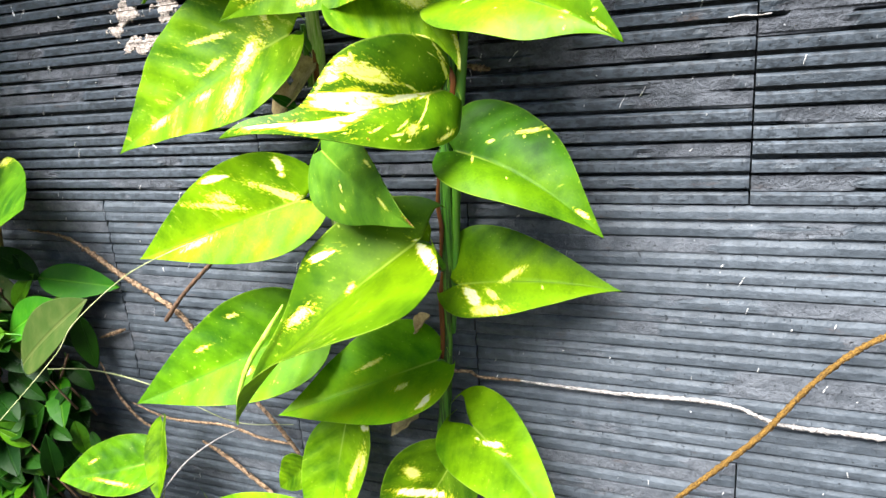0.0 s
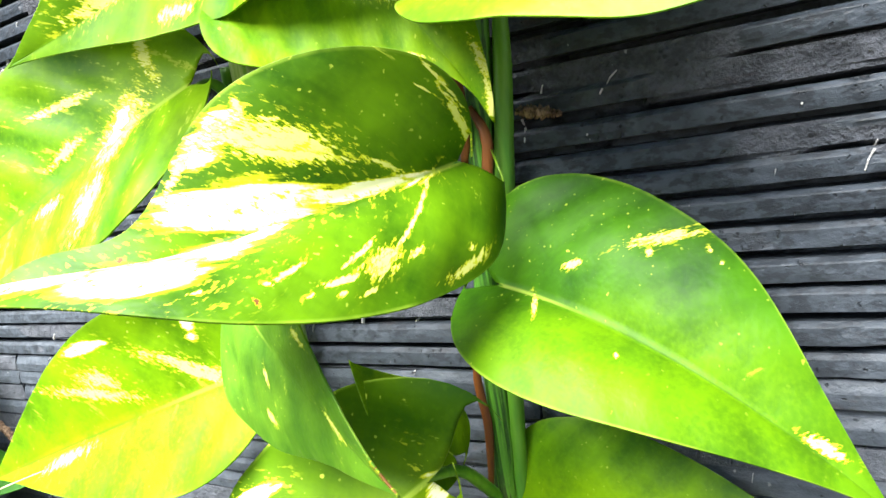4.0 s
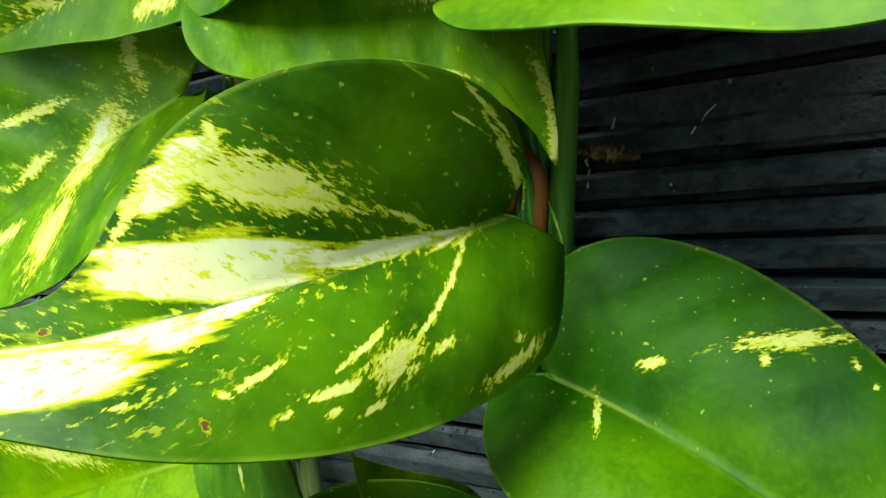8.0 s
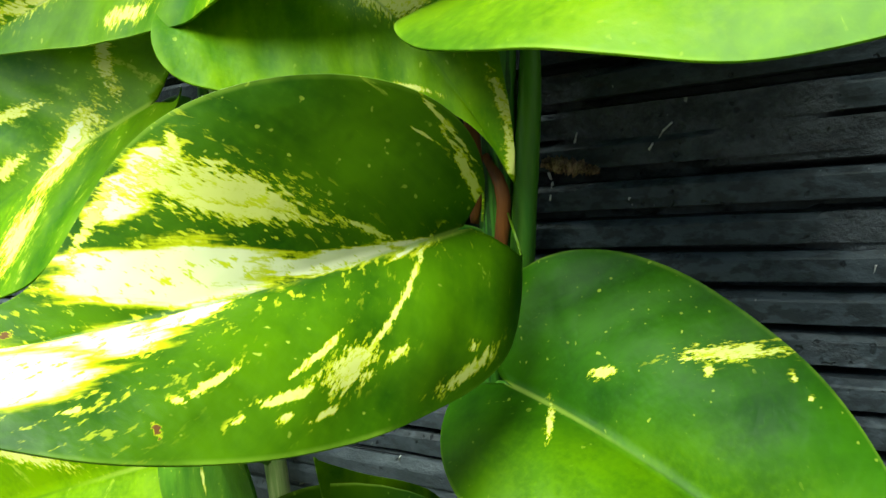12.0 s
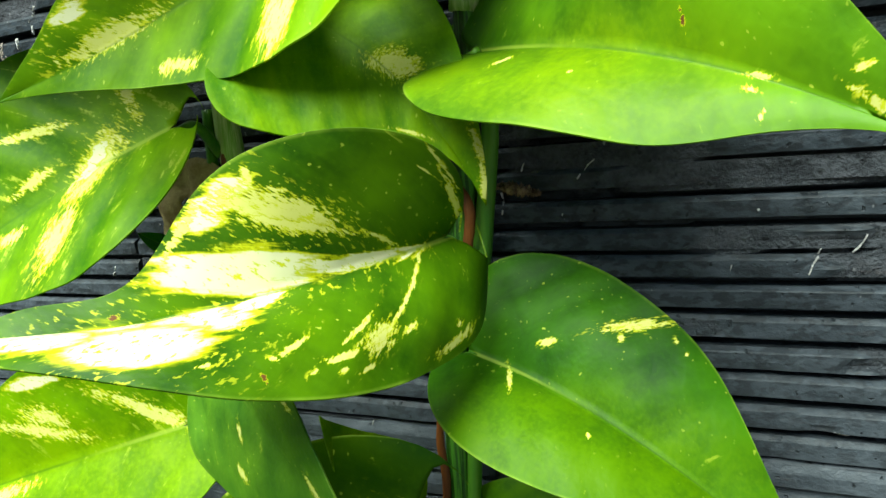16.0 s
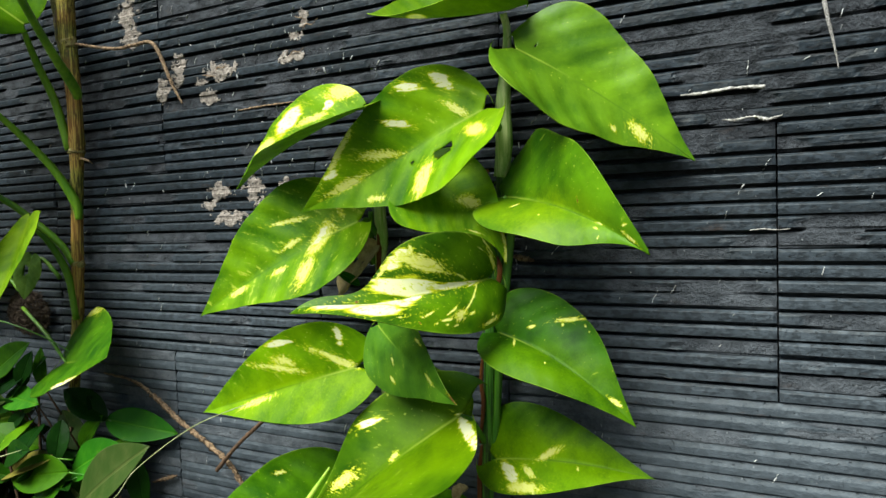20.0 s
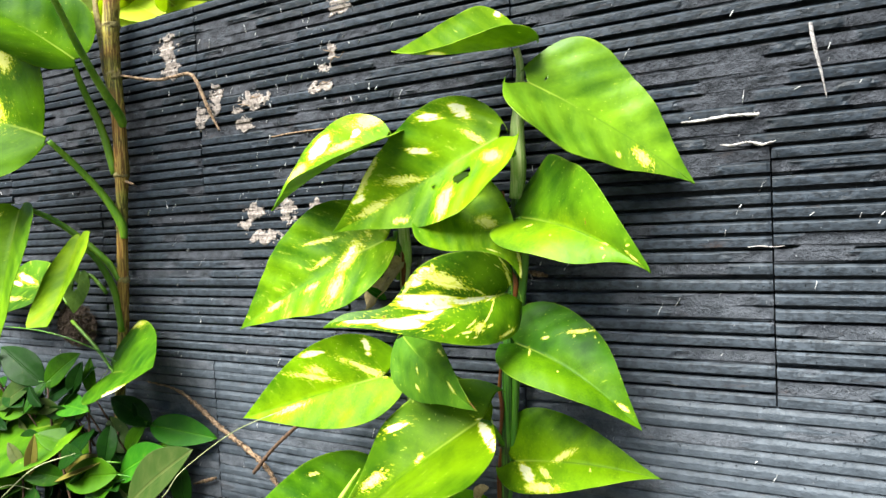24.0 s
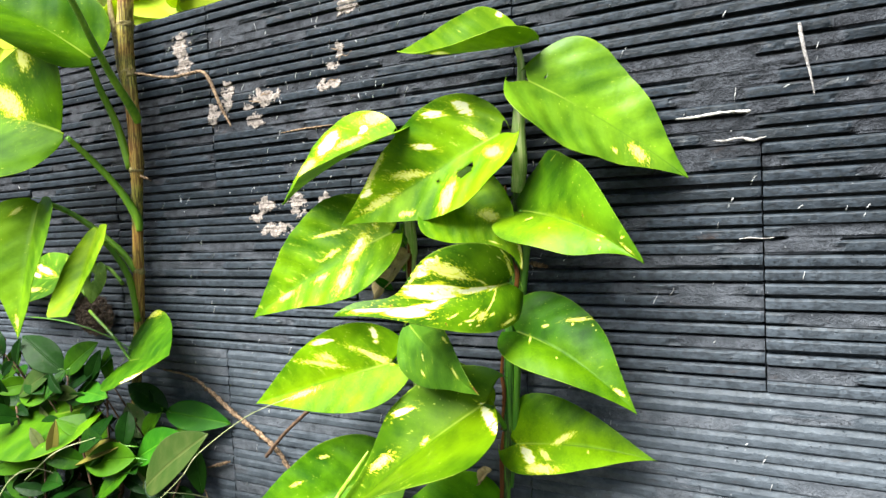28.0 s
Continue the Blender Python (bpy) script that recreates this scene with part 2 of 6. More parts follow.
def slate_paint(name="slate_strip", pale_course=0.0):
    """Blue-grey slate: dark smooth sawn faces, paler granular stone where a rib has split off."""
    s = Shade(name)
    p = s.place()
    shift = s.join(s.math("MULTIPLY", s.chance(), 9.0), 0.0, s.math("MULTIPLY", s.chance(), 5.0))
    q = s.stretch(p, (1.0, 1.0, 1.0), shift)
    attr = s.tree.nodes.new("ShaderNodeAttribute")
    attr.attribute_name = "split"
    cloud = s.noise(s.stretch(q, (1.0, 1.0, 2.2)), 11.0, 5.0, 0.6)
    blotch = s.noise(s.stretch(q, (0.8, 1.0, 1.2)), 110.0, 4.0, 0.6)
    grain = s.noise(q, 620.0, 4.0, 0.65)
    saw = s.noise(s.stretch(q, (150.0, 150.0, 40.0)), 1.0, 3.0, 0.6)
    flecks = s.noise(s.stretch(q, (1.0, 1.0, 0.55)), 460.0, 2.0, 0.5)
    pocks = s.noise(q, 480.0, 1.0, 0.4)
    broken = s.ramp(s.math("ADD", attr.outputs["Fac"], s.math("MULTIPLY", s.math("SUBTRACT", blotch, 0.5), 0.7)), 0.25, 0.8)
    tone = s.ramp(s.math("ADD", s.math("MULTIPLY", cloud, 0.55), s.math("MULTIPLY", blotch, 0.45)), 0.34, 0.66)
    rubble = s.ramp(s.math("ADD", s.math("MULTIPLY", blotch, 0.6), s.math("MULTIPLY", grain, 0.4)), 0.36, 0.64)
    dark_face, dark_bed = s.mix(tone, (0.006, 0.010, 0.014), (0.031, 0.041, 0.055)), s.mix(rubble, (0.011, 0.013, 0.017), (0.060, 0.065, 0.078))
    pale_face, pale_bed = s.mix(tone, (0.040, 0.050, 0.062), (0.086, 0.102, 0.122)), s.mix(rubble, (0.058, 0.066, 0.079), (0.112, 0.123, 0.143))
    # the lower courses are paler, uneven at the upper limit
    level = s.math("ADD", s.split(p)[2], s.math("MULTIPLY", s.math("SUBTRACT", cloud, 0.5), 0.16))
    paleness = 1.0 if pale_course else s.math("MULTIPLY", s.ramp(level, 0.56, 0.40), 0.8)
    face, bed = s.mix(paleness, dark_face, pale_face), s.mix(paleness, dark_bed, pale_bed)
    face = s.mix(s.math("MULTIPLY", s.ramp(saw, 0.55, 0.75), 0.3), face, s.mix(paleness, (0.040, 0.052, 0.066), (0.125, 0.145, 0.172)))
    patchy = s.noise(s.stretch(q, (0.7, 1.0, 1.2)), 290.0, 3.0, 0.6)
    face = s.mix(s.math("MULTIPLY", s.ramp(patchy, 0.46, 0.58), 0.28 if pale_course else 0.7), face, s.mix(paleness, (0.005, 0.007, 0.009), (0.030, 0.036, 0.044)))
    colour = s.mix(broken, face, bed)
    colour = s.mix(s.math("MULTIPLY", s.ramp(pocks, 0.70, 0.76), 0.5), colour, (0.008, 0.009, 0.010))
    rust = s.math("MULTIPLY", s.ramp(s.noise(s.stretch(q, (1.0, 1.0, 4.0)), 34.0, 3.0, 0.6), 0.62, 0.72), s.ramp(grain, 0.35, 0.6))
    colour = s.mix(s.math("MULTIPLY", rust, 0.35), colour, (0.070, 0.040, 0.026))
    colour = s.mix(s.math("MULTIPLY", s.ramp(flecks, 0.73, 0.78), 0.6), colour, (0.32, 0.33, 0.35))
    height = s.math("ADD", s.math("MULTIPLY", grain, s.math("ADD", 0.22, s.math("MULTIPLY", broken, 0.35 if pale_course else 0.9))), s.math("SUBTRACT", s.math("MULTIPLY", blotch, 0.8), s.math("MULTIPLY", s.ramp(pocks, 0.69, 0.76), 0.3)))
    rough = s.math("ADD", s.math("ADD", 0.34, s.math("MULTIPLY", grain, 0.25)), s.math("MULTIPLY", broken, 0.3))
    return s.done(colour, rough, s.bump(height, 0.0016, 1.0), 0.22)


def plain_paint(name, a, b, scale=60.0, rough=0.75, bump=0.0008, stretch=(1, 1, 1), specular=0.3):
    s = Shade(name)
    q = s.stretch(s.place(), stretch)
    n1, n2 = s.noise(q, scale, 5.0, 0.6), s.noise(q, scale * 6, 3.0, 0.6)
    colour = s.mix(s.ramp(s.math("ADD", s.math("MULTIPLY", n1, 0.7), s.math("MULTIPLY", n2, 0.3)), 0.35, 0.68), a, b)
    return s.done(colour, rough, s.bump(s.math("ADD", n1, s.math("MULTIPLY", n2, 0.4)), bump), specular)


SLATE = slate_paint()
PALE_SLATE = slate_paint("pale_slate_strip", 0.5)
CORE = plain_paint("mortar_core", (0.05, 0.05, 0.055), (0.11, 0.11, 0.115), 40)
MORTAR = plain_paint("dry_mortar", (0.15, 0.125, 0.11), (0.47, 0.41, 0.37), 330, 0.95, 0.0010)
SOIL = plain_paint("soil", (0.020, 0.016, 0.011), (0.085, 0.072, 0.058), 22, 0.95, 0.006)
ROOT = plain_paint("root_bark", (0.05, 0.028, 0.016), (0.46, 0.31, 0.19), 420, 0.85, 0.0014)
GOLD_ROOT = plain_paint("golden_root", (0.045, 0.022, 0.005), (0.30, 0.165, 0.028), 1100, 0.8, 0.0010)
TWIG = plain_paint("dark_twig", (0.05, 0.028, 0.016), (0.15, 0.085, 0.05), 300, 0.85, 0.0006)
WHITE_ROOT = plain_paint("white_root", (0.20, 0.185, 0.175), (0.66, 0.63, 0.60), 520, 0.85, 0.0008)
PALE_ROOT = plain_paint("pale_root", (0.06, 0.050, 0.048), (0.70, 0.66, 0.64), 1300, 0.85, 0.0008)
STRAW = plain_paint("straw_blade", (0.22, 0.26, 0.10), (0.46, 0.47, 0.26), 120, 0.6, 0.0003)
STEM = plain_paint("green_stem", (0.035, 0.16, 0.008), (0.15, 0.33, 0.025), 60, 0.45, 0.0004, (1, 1, 0.12), 0.45)
PALE_STEM = plain_paint("pale_stem", (0.17, 0.36, 0.03), (0.66, 0.70, 0.34), 420, 0.5, 0.0003, (1, 1, 0.03), 0.45)
SHEATH = plain_paint("brown_sheath", (0.05, 0.015, 0.003), (0.17, 0.055, 0.007), 110, 0.6, 0.0005, (1, 1, 0.08))
PETIOLE = plain_paint("green_petiole", (0.07, 0.20, 0.006), (0.20, 0.38, 0.02), 70, 0.4, 0.0003, (1, 1, 0.15), 0.45)
RIM = plain_paint("yellow_green_rim", (0.20, 0.40, 0.02), (0.48, 0.60, 0.10), 90, 0.5, 0.0003)
NODE = plain_paint("leaf_scar", (0.13, 0.09, 0.03), (0.42, 0.36, 0.14), 300, 0.7, 0.0006)


def striped_paint(name="striped_stem", pale_a=(0.48, 0.29, 0.065), pale_b=(0.34, 0.30, 0.05), deep_a=(0.19, 0.085, 0.018), deep_b=(0.08, 0.075, 0.012), spot=(0.24, 0.12, 0.03)):
    """Woody vine stem: fine dark and straw-coloured stripes along it, greener in some lengths."""
    s = Shade(name)
    p = s.place()
    stripes = s.noise(s.stretch(p, (1.0, 1.0, 0.012)), 720.0, 2.0, 0.5)
    lengths = s.noise(s.stretch(p, (0.2, 0.2, 1.0)), 22.0, 2.0, 0.5)
    spots = s.noise(p, 400.0, 4.0, 0.6)
    pale = s.mix(s.ramp(lengths, 0.42, 0.58), pale_a, pale_b)
    deep = s.mix(s.ramp(lengths, 0.42, 0.58), deep_a, deep_b)
    colour = s.mix(s.ramp(stripes, 0.44, 0.56), deep, pale)
    colour = s.mix(s.math("MULTIPLY", s.ramp(spots, 0.52, 0.7), 0.5), colour, spot)
    return s.done(colour, 0.55, s.bump(s.math("ADD", stripes, s.math("MULTIPLY", spots, 0.3)), 0.0010, 0.9), 0.4)


BARK_STEM = striped_paint()
VINE_STEM = striped_paint("striped_green_stem", (0.10, 0.26, 0.02), (0.06, 0.20, 0.012), (0.030, 0.060, 0.010), (0.014, 0.070, 0.006), (0.05, 0.16, 0.012))
DRY = plain_paint("dry_leaf", (0.28, 0.20, 0.09), (0.56, 0.44, 0.22), 110, 0.85, 0.0008)
WHITE_BIT = plain_paint("white_fleck", (0.30, 0.30, 0.30), (0.72, 0.72, 0.72), 300, 0.9, 0.0004)


# ---- mesh helpers ----
def mesh_of(name, verts, faces, material, smooth=False):
    me = bpy.data.meshes.new(name)
    me.from_pydata([tuple(v) for v in verts], [], [tuple(f) for f in faces])
    me.materials.append(material)
    if smooth:
        me.shade_smooth()
    return me


def part(name, me, parent=None, label="", at=None):
    ob = new(name, me)
    if parent is not None:
        ob.parent = parent
    if at is not None:
        ob.matrix_basis = at
    if label:
        tagged(ob, label)
    return ob


def smooth_line(points, steps=6):
    """Points and radii (x, y, z, r) drawn into a smooth line."""
    pts = np.array(points, float)
    if len(pts) == 2:
        k = np.linspace(0, 1, steps + 1)[:, None]
        return pts[0] * (1 - k) + pts[1] * k
    ext = np.vstack([2 * pts[0] - pts[1], pts, 2 * pts[-1] - pts[-2]])
    out = []
    for a, b, c, d in zip(ext, ext[1:], ext[2:], ext[3:]):
        for k in np.linspace(0, 1, steps, endpoint=False):
            out.append(0.5 * (2 * b + (c - a) * k + (2 * a - 5 * b + 4 * c - d) * k**2 + (3 * b - a - 3 * c + d) * k**3))
    return np.array(out + [pts[-1]])


def tube(name, points, material, sides=10, steps=6, bumps=0.0, flat=1.0, seed=0):
    """A tapering tube along (x, y, z, r) points, with knobbly bumps and closed ends."""
    line = smooth_line(points, steps)
    rng = np.random.default_rng(seed)
    verts, faces = [], []
    side = Vector((0.3, -1, 0.2))
    for i, row in enumerate(line):
        ahead = Vector(line[min(i + 1, len(line) - 1)][:3]) - Vector(line[max(i - 1, 0)][:3])
        ahead.normalize()
        side = (side - ahead * side.dot(ahead)).normalized()
        over = ahead.cross(side)
        r = max(row[3], 0.0002)
        for j in range(sides):
            a = 2 * math.pi * j / sides
            k = r * (1 + bumps * float(rng.normal()))
            verts.append(Vector(row[:3]) + side * math.cos(a) * k * flat + over * math.sin(a) * k)
    n = len(line)
    for i in range(n - 1):
        for j in range(sides):
            k = (j + 1) % sides
            faces.append((i * sides + j, i * sides + k, (i + 1) * sides + k, (i + 1) * sides + j))
    faces.append(tuple(reversed(range(sides))))
    faces.append(tuple((n - 1) * sides + j for j in range(sides)))
    return mesh_of(name, verts, faces, material, True)


# ---- leaf form ----
def leaf_width(p, u, s):
    lobe, al, be = p["lobe"] + s * p["dlobe"], p["al"] + s * p["dal"], p["be"] + s * p["dbe"]
    q = min(max((u + lobe) / (1 + lobe), 0.0), 1.0)
    m = al / (al + be)
    w = (p["wr"] if s > 0 else p["wl"]) * q**al * (1 - q) ** be / (m**al * (1 - m) ** be)
    return w * (1 - (p["pr"] if s > 0 else p["pl"]) * math.exp(-(((q - 0.72) / 0.16) ** 2)))


def vein_line(u, w):
    """Where along the midrib the side vein through a place starts: side veins arch towards the tip."""
    return u - 0.55 * w - 0.9 * w * w


def leaf_place(p, u, v, wave, seed, half=0.0):
    f, w, tw = (p["fr"] if v > 0 else p["fl"]), abs(v), p["twist"] * u
    bow = math.sqrt(w * w + 0.0003)
    lift = f * bow + p["curl"] * w * w * 2
    # each half of the blade swells between the midrib and the margin
    out = min(w / half, 1.0) if half > 1e-6 else 0.0
    lift += p.get("dome_r" if v > 0 else "dome_l", 0.025) * half * math.sin(math.pi * out**0.85) * min(1.0, wave)
    s = v * math.cos(f * 0.6)
    x = s * math.cos(tw) - lift * math.sin(tw) + p["sweep"] * u * abs(u)
    z = s * math.sin(tw) + lift * math.cos(tw) - p["bend"] * u * abs(u) - p["bend3"] * u**3
    # raised blade between the side veins, sunken midrib, faint waves towards the margin
    z += wave * p.get("ripple", 0.0022) * math.sin(VEINS * vein_line(u, w) + seed) * min(w * 7, 1.0) * (1 - 0.6 * out**4)
    z += wave * 0.030 * (noise.noise((u * 4 + seed, v * 5, seed)) * min(w * 4, 1.0))
    z -= 0.0015 * math.exp(-((w / 0.012) ** 2))
    return Vector((x, u, z)) * p["L"]


def leaf_mesh(name, p, material, nu=34, nv=9, wave=1.0, holes=(), seed=0.0, thick=0.0005):
    bm = bmesh.new()
    uv = bm.loops.layers.uv.new("UVMap")
    rim_uv = bm.loops.layers.uv.new("Rim")
    for s in (-1, 1):
        lobe = p["lobe"] + s * p["dlobe"]
        back = [-lobe * math.sin(math.pi / 2 * (1 - k / 7)) for k in range(7)] if lobe > 0.01 else []
        ahead = [1 - math.cos(math.pi / 2 * (k / nu)) ** 1.15 for k in range(nu)] + [1.0]
        rows = []
        for u in back + ahead:
            w = leaf_width(p, u, s)
            inner = w * min(1.0, (-u / lobe) ** 2.2) * 0.93 if u < 0 else 0.0
            rows.append([(u, s * (inner + (w - inner) * math.sin(math.pi / 2 * j / nv))) for j in range(nv + 1)])
        cells = [[bm.verts.new(leaf_place(p, u, v, wave, seed, abs(row[-1][1]))) for u, v in row] for row in rows]
        for i in range(len(rows) - 1):
            for j in range(nv):
                ids = [(i, j), (i, j + 1), (i + 1, j + 1), (i + 1, j)]
                cu = sum(rows[a][b][0] for a, b in ids) / 4
                cv = sum(rows[a][b][1] for a, b in ids) / 4
                if any(((cu - hu) / ha) ** 2 + ((cv - hv) / hb) ** 2 < 1 + 0.3 * math.sin(5 * math.atan2(cv - hv, cu - hu)) for hu, hv, ha, hb in holes):
                    continue
                order = ids if s < 0 else ids[::-1]
                face = bm.faces.new([cells[a][b] for a, b in order])
                for loop, (a, b) in zip(face.loops, order):
                    loop[uv].uv = (0.5 + rows[a][b][1], rows[a][b][0])
                    loop[rim_uv].uv = (math.sin(math.pi / 2 * b / nv), 0.0)
    bmesh.ops.remove_doubles(bm, verts=bm.verts, dist=p["L"] * 2e-4)
    loose = [v for v in bm.verts if not v.link_faces]
    bmesh.ops.delete(bm, geom=loose, context="VERTS")
    bm.normal_update()
    top = list(bm.faces)
    rim = [e for e in bm.edges if e.is_boundary]
    twin = {v: bm.verts.new(v.co - v.normal * thick) for v in list(bm.verts)}
    for f in top:
        g = bm.faces.new([twin[v] for v in reversed(f.verts)])
        for loop, old in zip(g.loops, reversed(list(f.loops))):
            loop[uv].uv = old[uv].uv
            loop[rim_uv].uv = old[rim_uv].uv
    for e in rim:
        loop = e.link_loops[0]
        a, b = loop.vert, loop.link_loop_next.vert
        g = bm.faces.new([b, a, twin[a], twin[b]])
        for l2, src in zip(g.loops, (loop.link_loop_next, loop, loop, loop.link_loop_next)):
            l2[uv].uv = src[uv].uv
            l2[rim_uv].uv = (1.0, 0.0)
    me = bpy.data.meshes.new(name)
    bm.to_mesh(me)
    bm.free()
    me.materials.append(material)
    me.shade_smooth()
    return me


def leaf_pose(p):
    return pose(*p["at"], *p["turn"])


# ---- ground and wall ----
def ground_mesh():
    n = 60
    xs = np.concatenate([-np.geomspace(60, 1.2, 12), np.linspace(-1.1, 0.9, n), np.geomspace(1.0, 60, 12)])
    ys = np.concatenate([-np.geomspace(60, 0.9, 12), np.linspace(-0.85, 0.6, n), np.geomspace(0.7, 60, 12)])
    verts = []
    for y in ys:
        for x in xs:
            near = math.exp(-((x + 0.3) ** 2 + (y + 0.15) ** 2) / 0.6)
            verts.append((x, y, 0.085 + near * (0.02 * noise.noise((x * 9, y * 9, 0)) + 0.012 * noise.noise((x * 40, y * 40, 3))) + 0.02 * near))
    w = len(xs)
    faces = [(j * w + i, j * w + i + 1, (j + 1) * w + i + 1, (j + 1) * w + i) for j in range(len(ys) - 1) for i in range(w - 1)]
    return mesh_of("ground", verts, faces, SOIL, True)


ground = tagged(part("ground", ground_mesh()), "dark crumbly garden soil at the foot of the wall", "soil", kind="structure")

PITCH, TILE_W, TILE_H = 0.15 / 18, 0.30, 0.15
TOP = 0.72
SKIN = []
LAST_SKIN = [None]


# height within one rib, depth of its face in millimetres
DEEP = [(0.00, -8.0), (0.17, -8.0), (0.18, -1.2), (0.20, -0.12), (0.45, 0.03), (0.74, 0.0), (0.79, -0.25), (0.915, -1.7), (0.93, -8.0)]
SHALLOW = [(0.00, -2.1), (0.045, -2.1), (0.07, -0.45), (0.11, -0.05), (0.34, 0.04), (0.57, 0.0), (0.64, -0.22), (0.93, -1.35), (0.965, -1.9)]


def tile_mesh(width, height, seed, fine=True, profile=DEEP):
    """A cut stone tile: flat ribs with a sloping upper edge and narrow grooves, split off here and there down to rough stone."""
    ribs = round(height / PITCH)
    step = 0.0019 if fine else 0.03
    nx = max(2, int(width / step))
    xs = np.linspace(0.0002, width - 0.0002, nx)
    soft = profile is SHALLOW
    rng = np.random.default_rng(seed)
    proud = rng.normal(0, 0.12 if soft else 0.25, ribs + 1)
    shift = rng.normal(0, 0.06, ribs + 1) * PITCH
    shift[0] = shift[-1] = 0
    lean = rng.normal(0, 0.3, ribs + 1)
    bias = rng.normal(0, 0.12, ribs + 1)
    rows = [((r + f) * PITCH, d, r, f) for r in range(ribs) for f, d in profile] + [(ribs * PITCH, profile[0][1], ribs, 0.0)]
    verts = np.zeros((len(rows), nx, 3))
    split = np.zeros((len(rows), nx))
    bed = -0.6 if soft else -1.7
    for i, (z, d, r, f) in enumerate(rows):
        for j, x in enumerate(xs):
            worn = noise.noise((x * 8 + seed * 17.3, r * 7.31, seed)) + 0.45 * noise.noise((x * 26 + seed, r * 5.87, 5.0)) + bias[r]
            worn += 0.10 * noise.noise((x * 90 + seed, z * 300, 8.0)) + (0.10 * noise.noise((x * 30, z * 500, seed)))
            broken = min(max((worn - (0.22 if soft else 0.17)) * 10, 0.0), 1.0)
            rough = noise.noise((x * 120 + seed * 3, z * 200, seed * 2.0))
            fine_rough = noise.noise((x * 420, z * 420, seed))
            chip = max(0.0, noise.noise((x * 70, r * 4.4 + f, seed + 1.5)) - 0.42)
            y = d
            if d > -1.0:
                y += 0.06 * rough + 0.03 * fine_rough + proud[r] - chip * 1.5 + lean[r] * (f - 0.5)
            level = bed * (1.0 + 0.25 * noise.noise((x * 12, r * 2.0, seed + 4))) + (0.22 if soft else 0.55) * rough + (0.12 if soft else 0.22) * fine_rough
            if d < -1.8:
                level -= (0.6 if soft else 2.6) * min(1.0, max(0.0, 1.6 * noise.noise((x * 14, r * 5.3 + (3 if f > 0.5 else 0), seed + 3)) + 0.35))
            y += (level - y) * broken
            edge = 0.5 * noise.noise((x * 60, r * 7.0, seed + 2)) + 0.6 * noise.noise((x * 9, r * 3.0, seed + 6))
            split[i, j] = broken
            verts[i, j] = (x, -y * 0.001, z + (edge * 0.00032 + shift[r]) * (1 if 0 < i < len(rows) - 1 else 0))
    m = len(rows)
    for i in range(m):
        verts[i, 0, 0] += 0.0004 * abs(noise.noise((i * 0.21, seed, 1.0)))
        verts[i, -1, 0] -= 0.0004 * abs(noise.noise((i * 0.21, seed, 7.0)))
    verts[:, 0, 1] += 0.0005
    verts[:, -1, 1] += 0.0005
    flat = verts.reshape(-1, 3)
    back = np.array([(0, 0.02, 0), (width, 0.02, 0), (width, 0.02, height), (0, 0.02, height)])
    ids = np.arange(m * nx).reshape(m, nx)
    quads = np.stack([ids[:-1, :-1], ids[:-1, 1:], ids[1:, 1:], ids[1:, :-1]], -1).reshape(-1, 4)
    k = m * nx
    faces = [tuple(q) for q in quads.tolist()]
    faces += [(k, k + 3, k + 2, k + 1)]
    faces += [tuple(ids[0, ::-1].tolist()) + (k, k + 1), tuple(ids[-1, :].tolist()) + (k + 2, k + 3)]
    faces += [tuple(ids[:, 0].tolist()) + (k + 3, k), tuple(ids[::-1, -1].tolist()) + (k + 1, k + 2)]
    LAST_SKIN[0] = verts
    me = mesh_of("stone_tile", np.vstack([flat, back]), faces, PALE_SLATE if soft else SLATE, False)
    me.attributes.new("split", "FLOAT", "POINT").data.foreach_set("value", np.append(split.ravel(), np.zeros(4)))
    return me


def box_mesh(name, x0, x1, y0, y1, z0, z1, material, jitter=0.0):
    bm = bmesh.new()
    bmesh.ops.create_cube(bm, size=1.0)
    for v in bm.verts:
        v.co = Vector((x0 if v.co.x < 0 else x1, y0 if v.co.y < 0 else y1, z0 if v.co.z < 0 else z1))
    bmesh.ops.bevel(bm, geom=list(bm.edges), offset=0.004, segments=2, affect="EDGES")
    me = bpy.data.meshes.new(name)
    bm.to_mesh(me)
    bm.free()
    me.materials.append(material)
    return me


WALL_X0, WALL_X1 = -1.9, 1.7
wall = tagged(part("wall_north", box_mesh("wall_north", WALL_X0, WALL_X1, 0.022, 0.14, 0.0, TOP - 0.002, CORE)), "low dark grey garden wall clad in ribbed split-stone tiles", "wall", kind="structure")
ROWS_OF_TILES = [(-0.05, 0.15, 0.046), (0.10, 0.15, 0.20), (0.25, 0.15, 0.046), (0.40, 0.15, 0.20), (0.55, TOP - 0.55, 0.046)]


def lay_tiles():
    seed = 1
    far = {}
    for z, h, joint in ROWS_OF_TILES:
        k0 = math.floor((WALL_X0 - joint) / TILE_W) + 1
        x = joint + k0 * TILE_W
        while x + TILE_W <= WALL_X1:
            seed += 1
            near = -0.95 < x + TILE_W / 2 < 0.55 and z > 0.0
            if near:
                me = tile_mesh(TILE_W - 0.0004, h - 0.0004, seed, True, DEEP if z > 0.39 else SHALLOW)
            else:
                if h not in far:
                    far[h] = tile_mesh(TILE_W - 0.0004, h - 0.0004, 99, False)
                me = far[h]
            if near:
                SKIN.append((x + 0.0002, z, h, LAST_SKIN[0]))
            part("stone_tile", me, wall, "", pose(x + 0.0002, 0.0, z))
            x += TILE_W


lay_tiles()


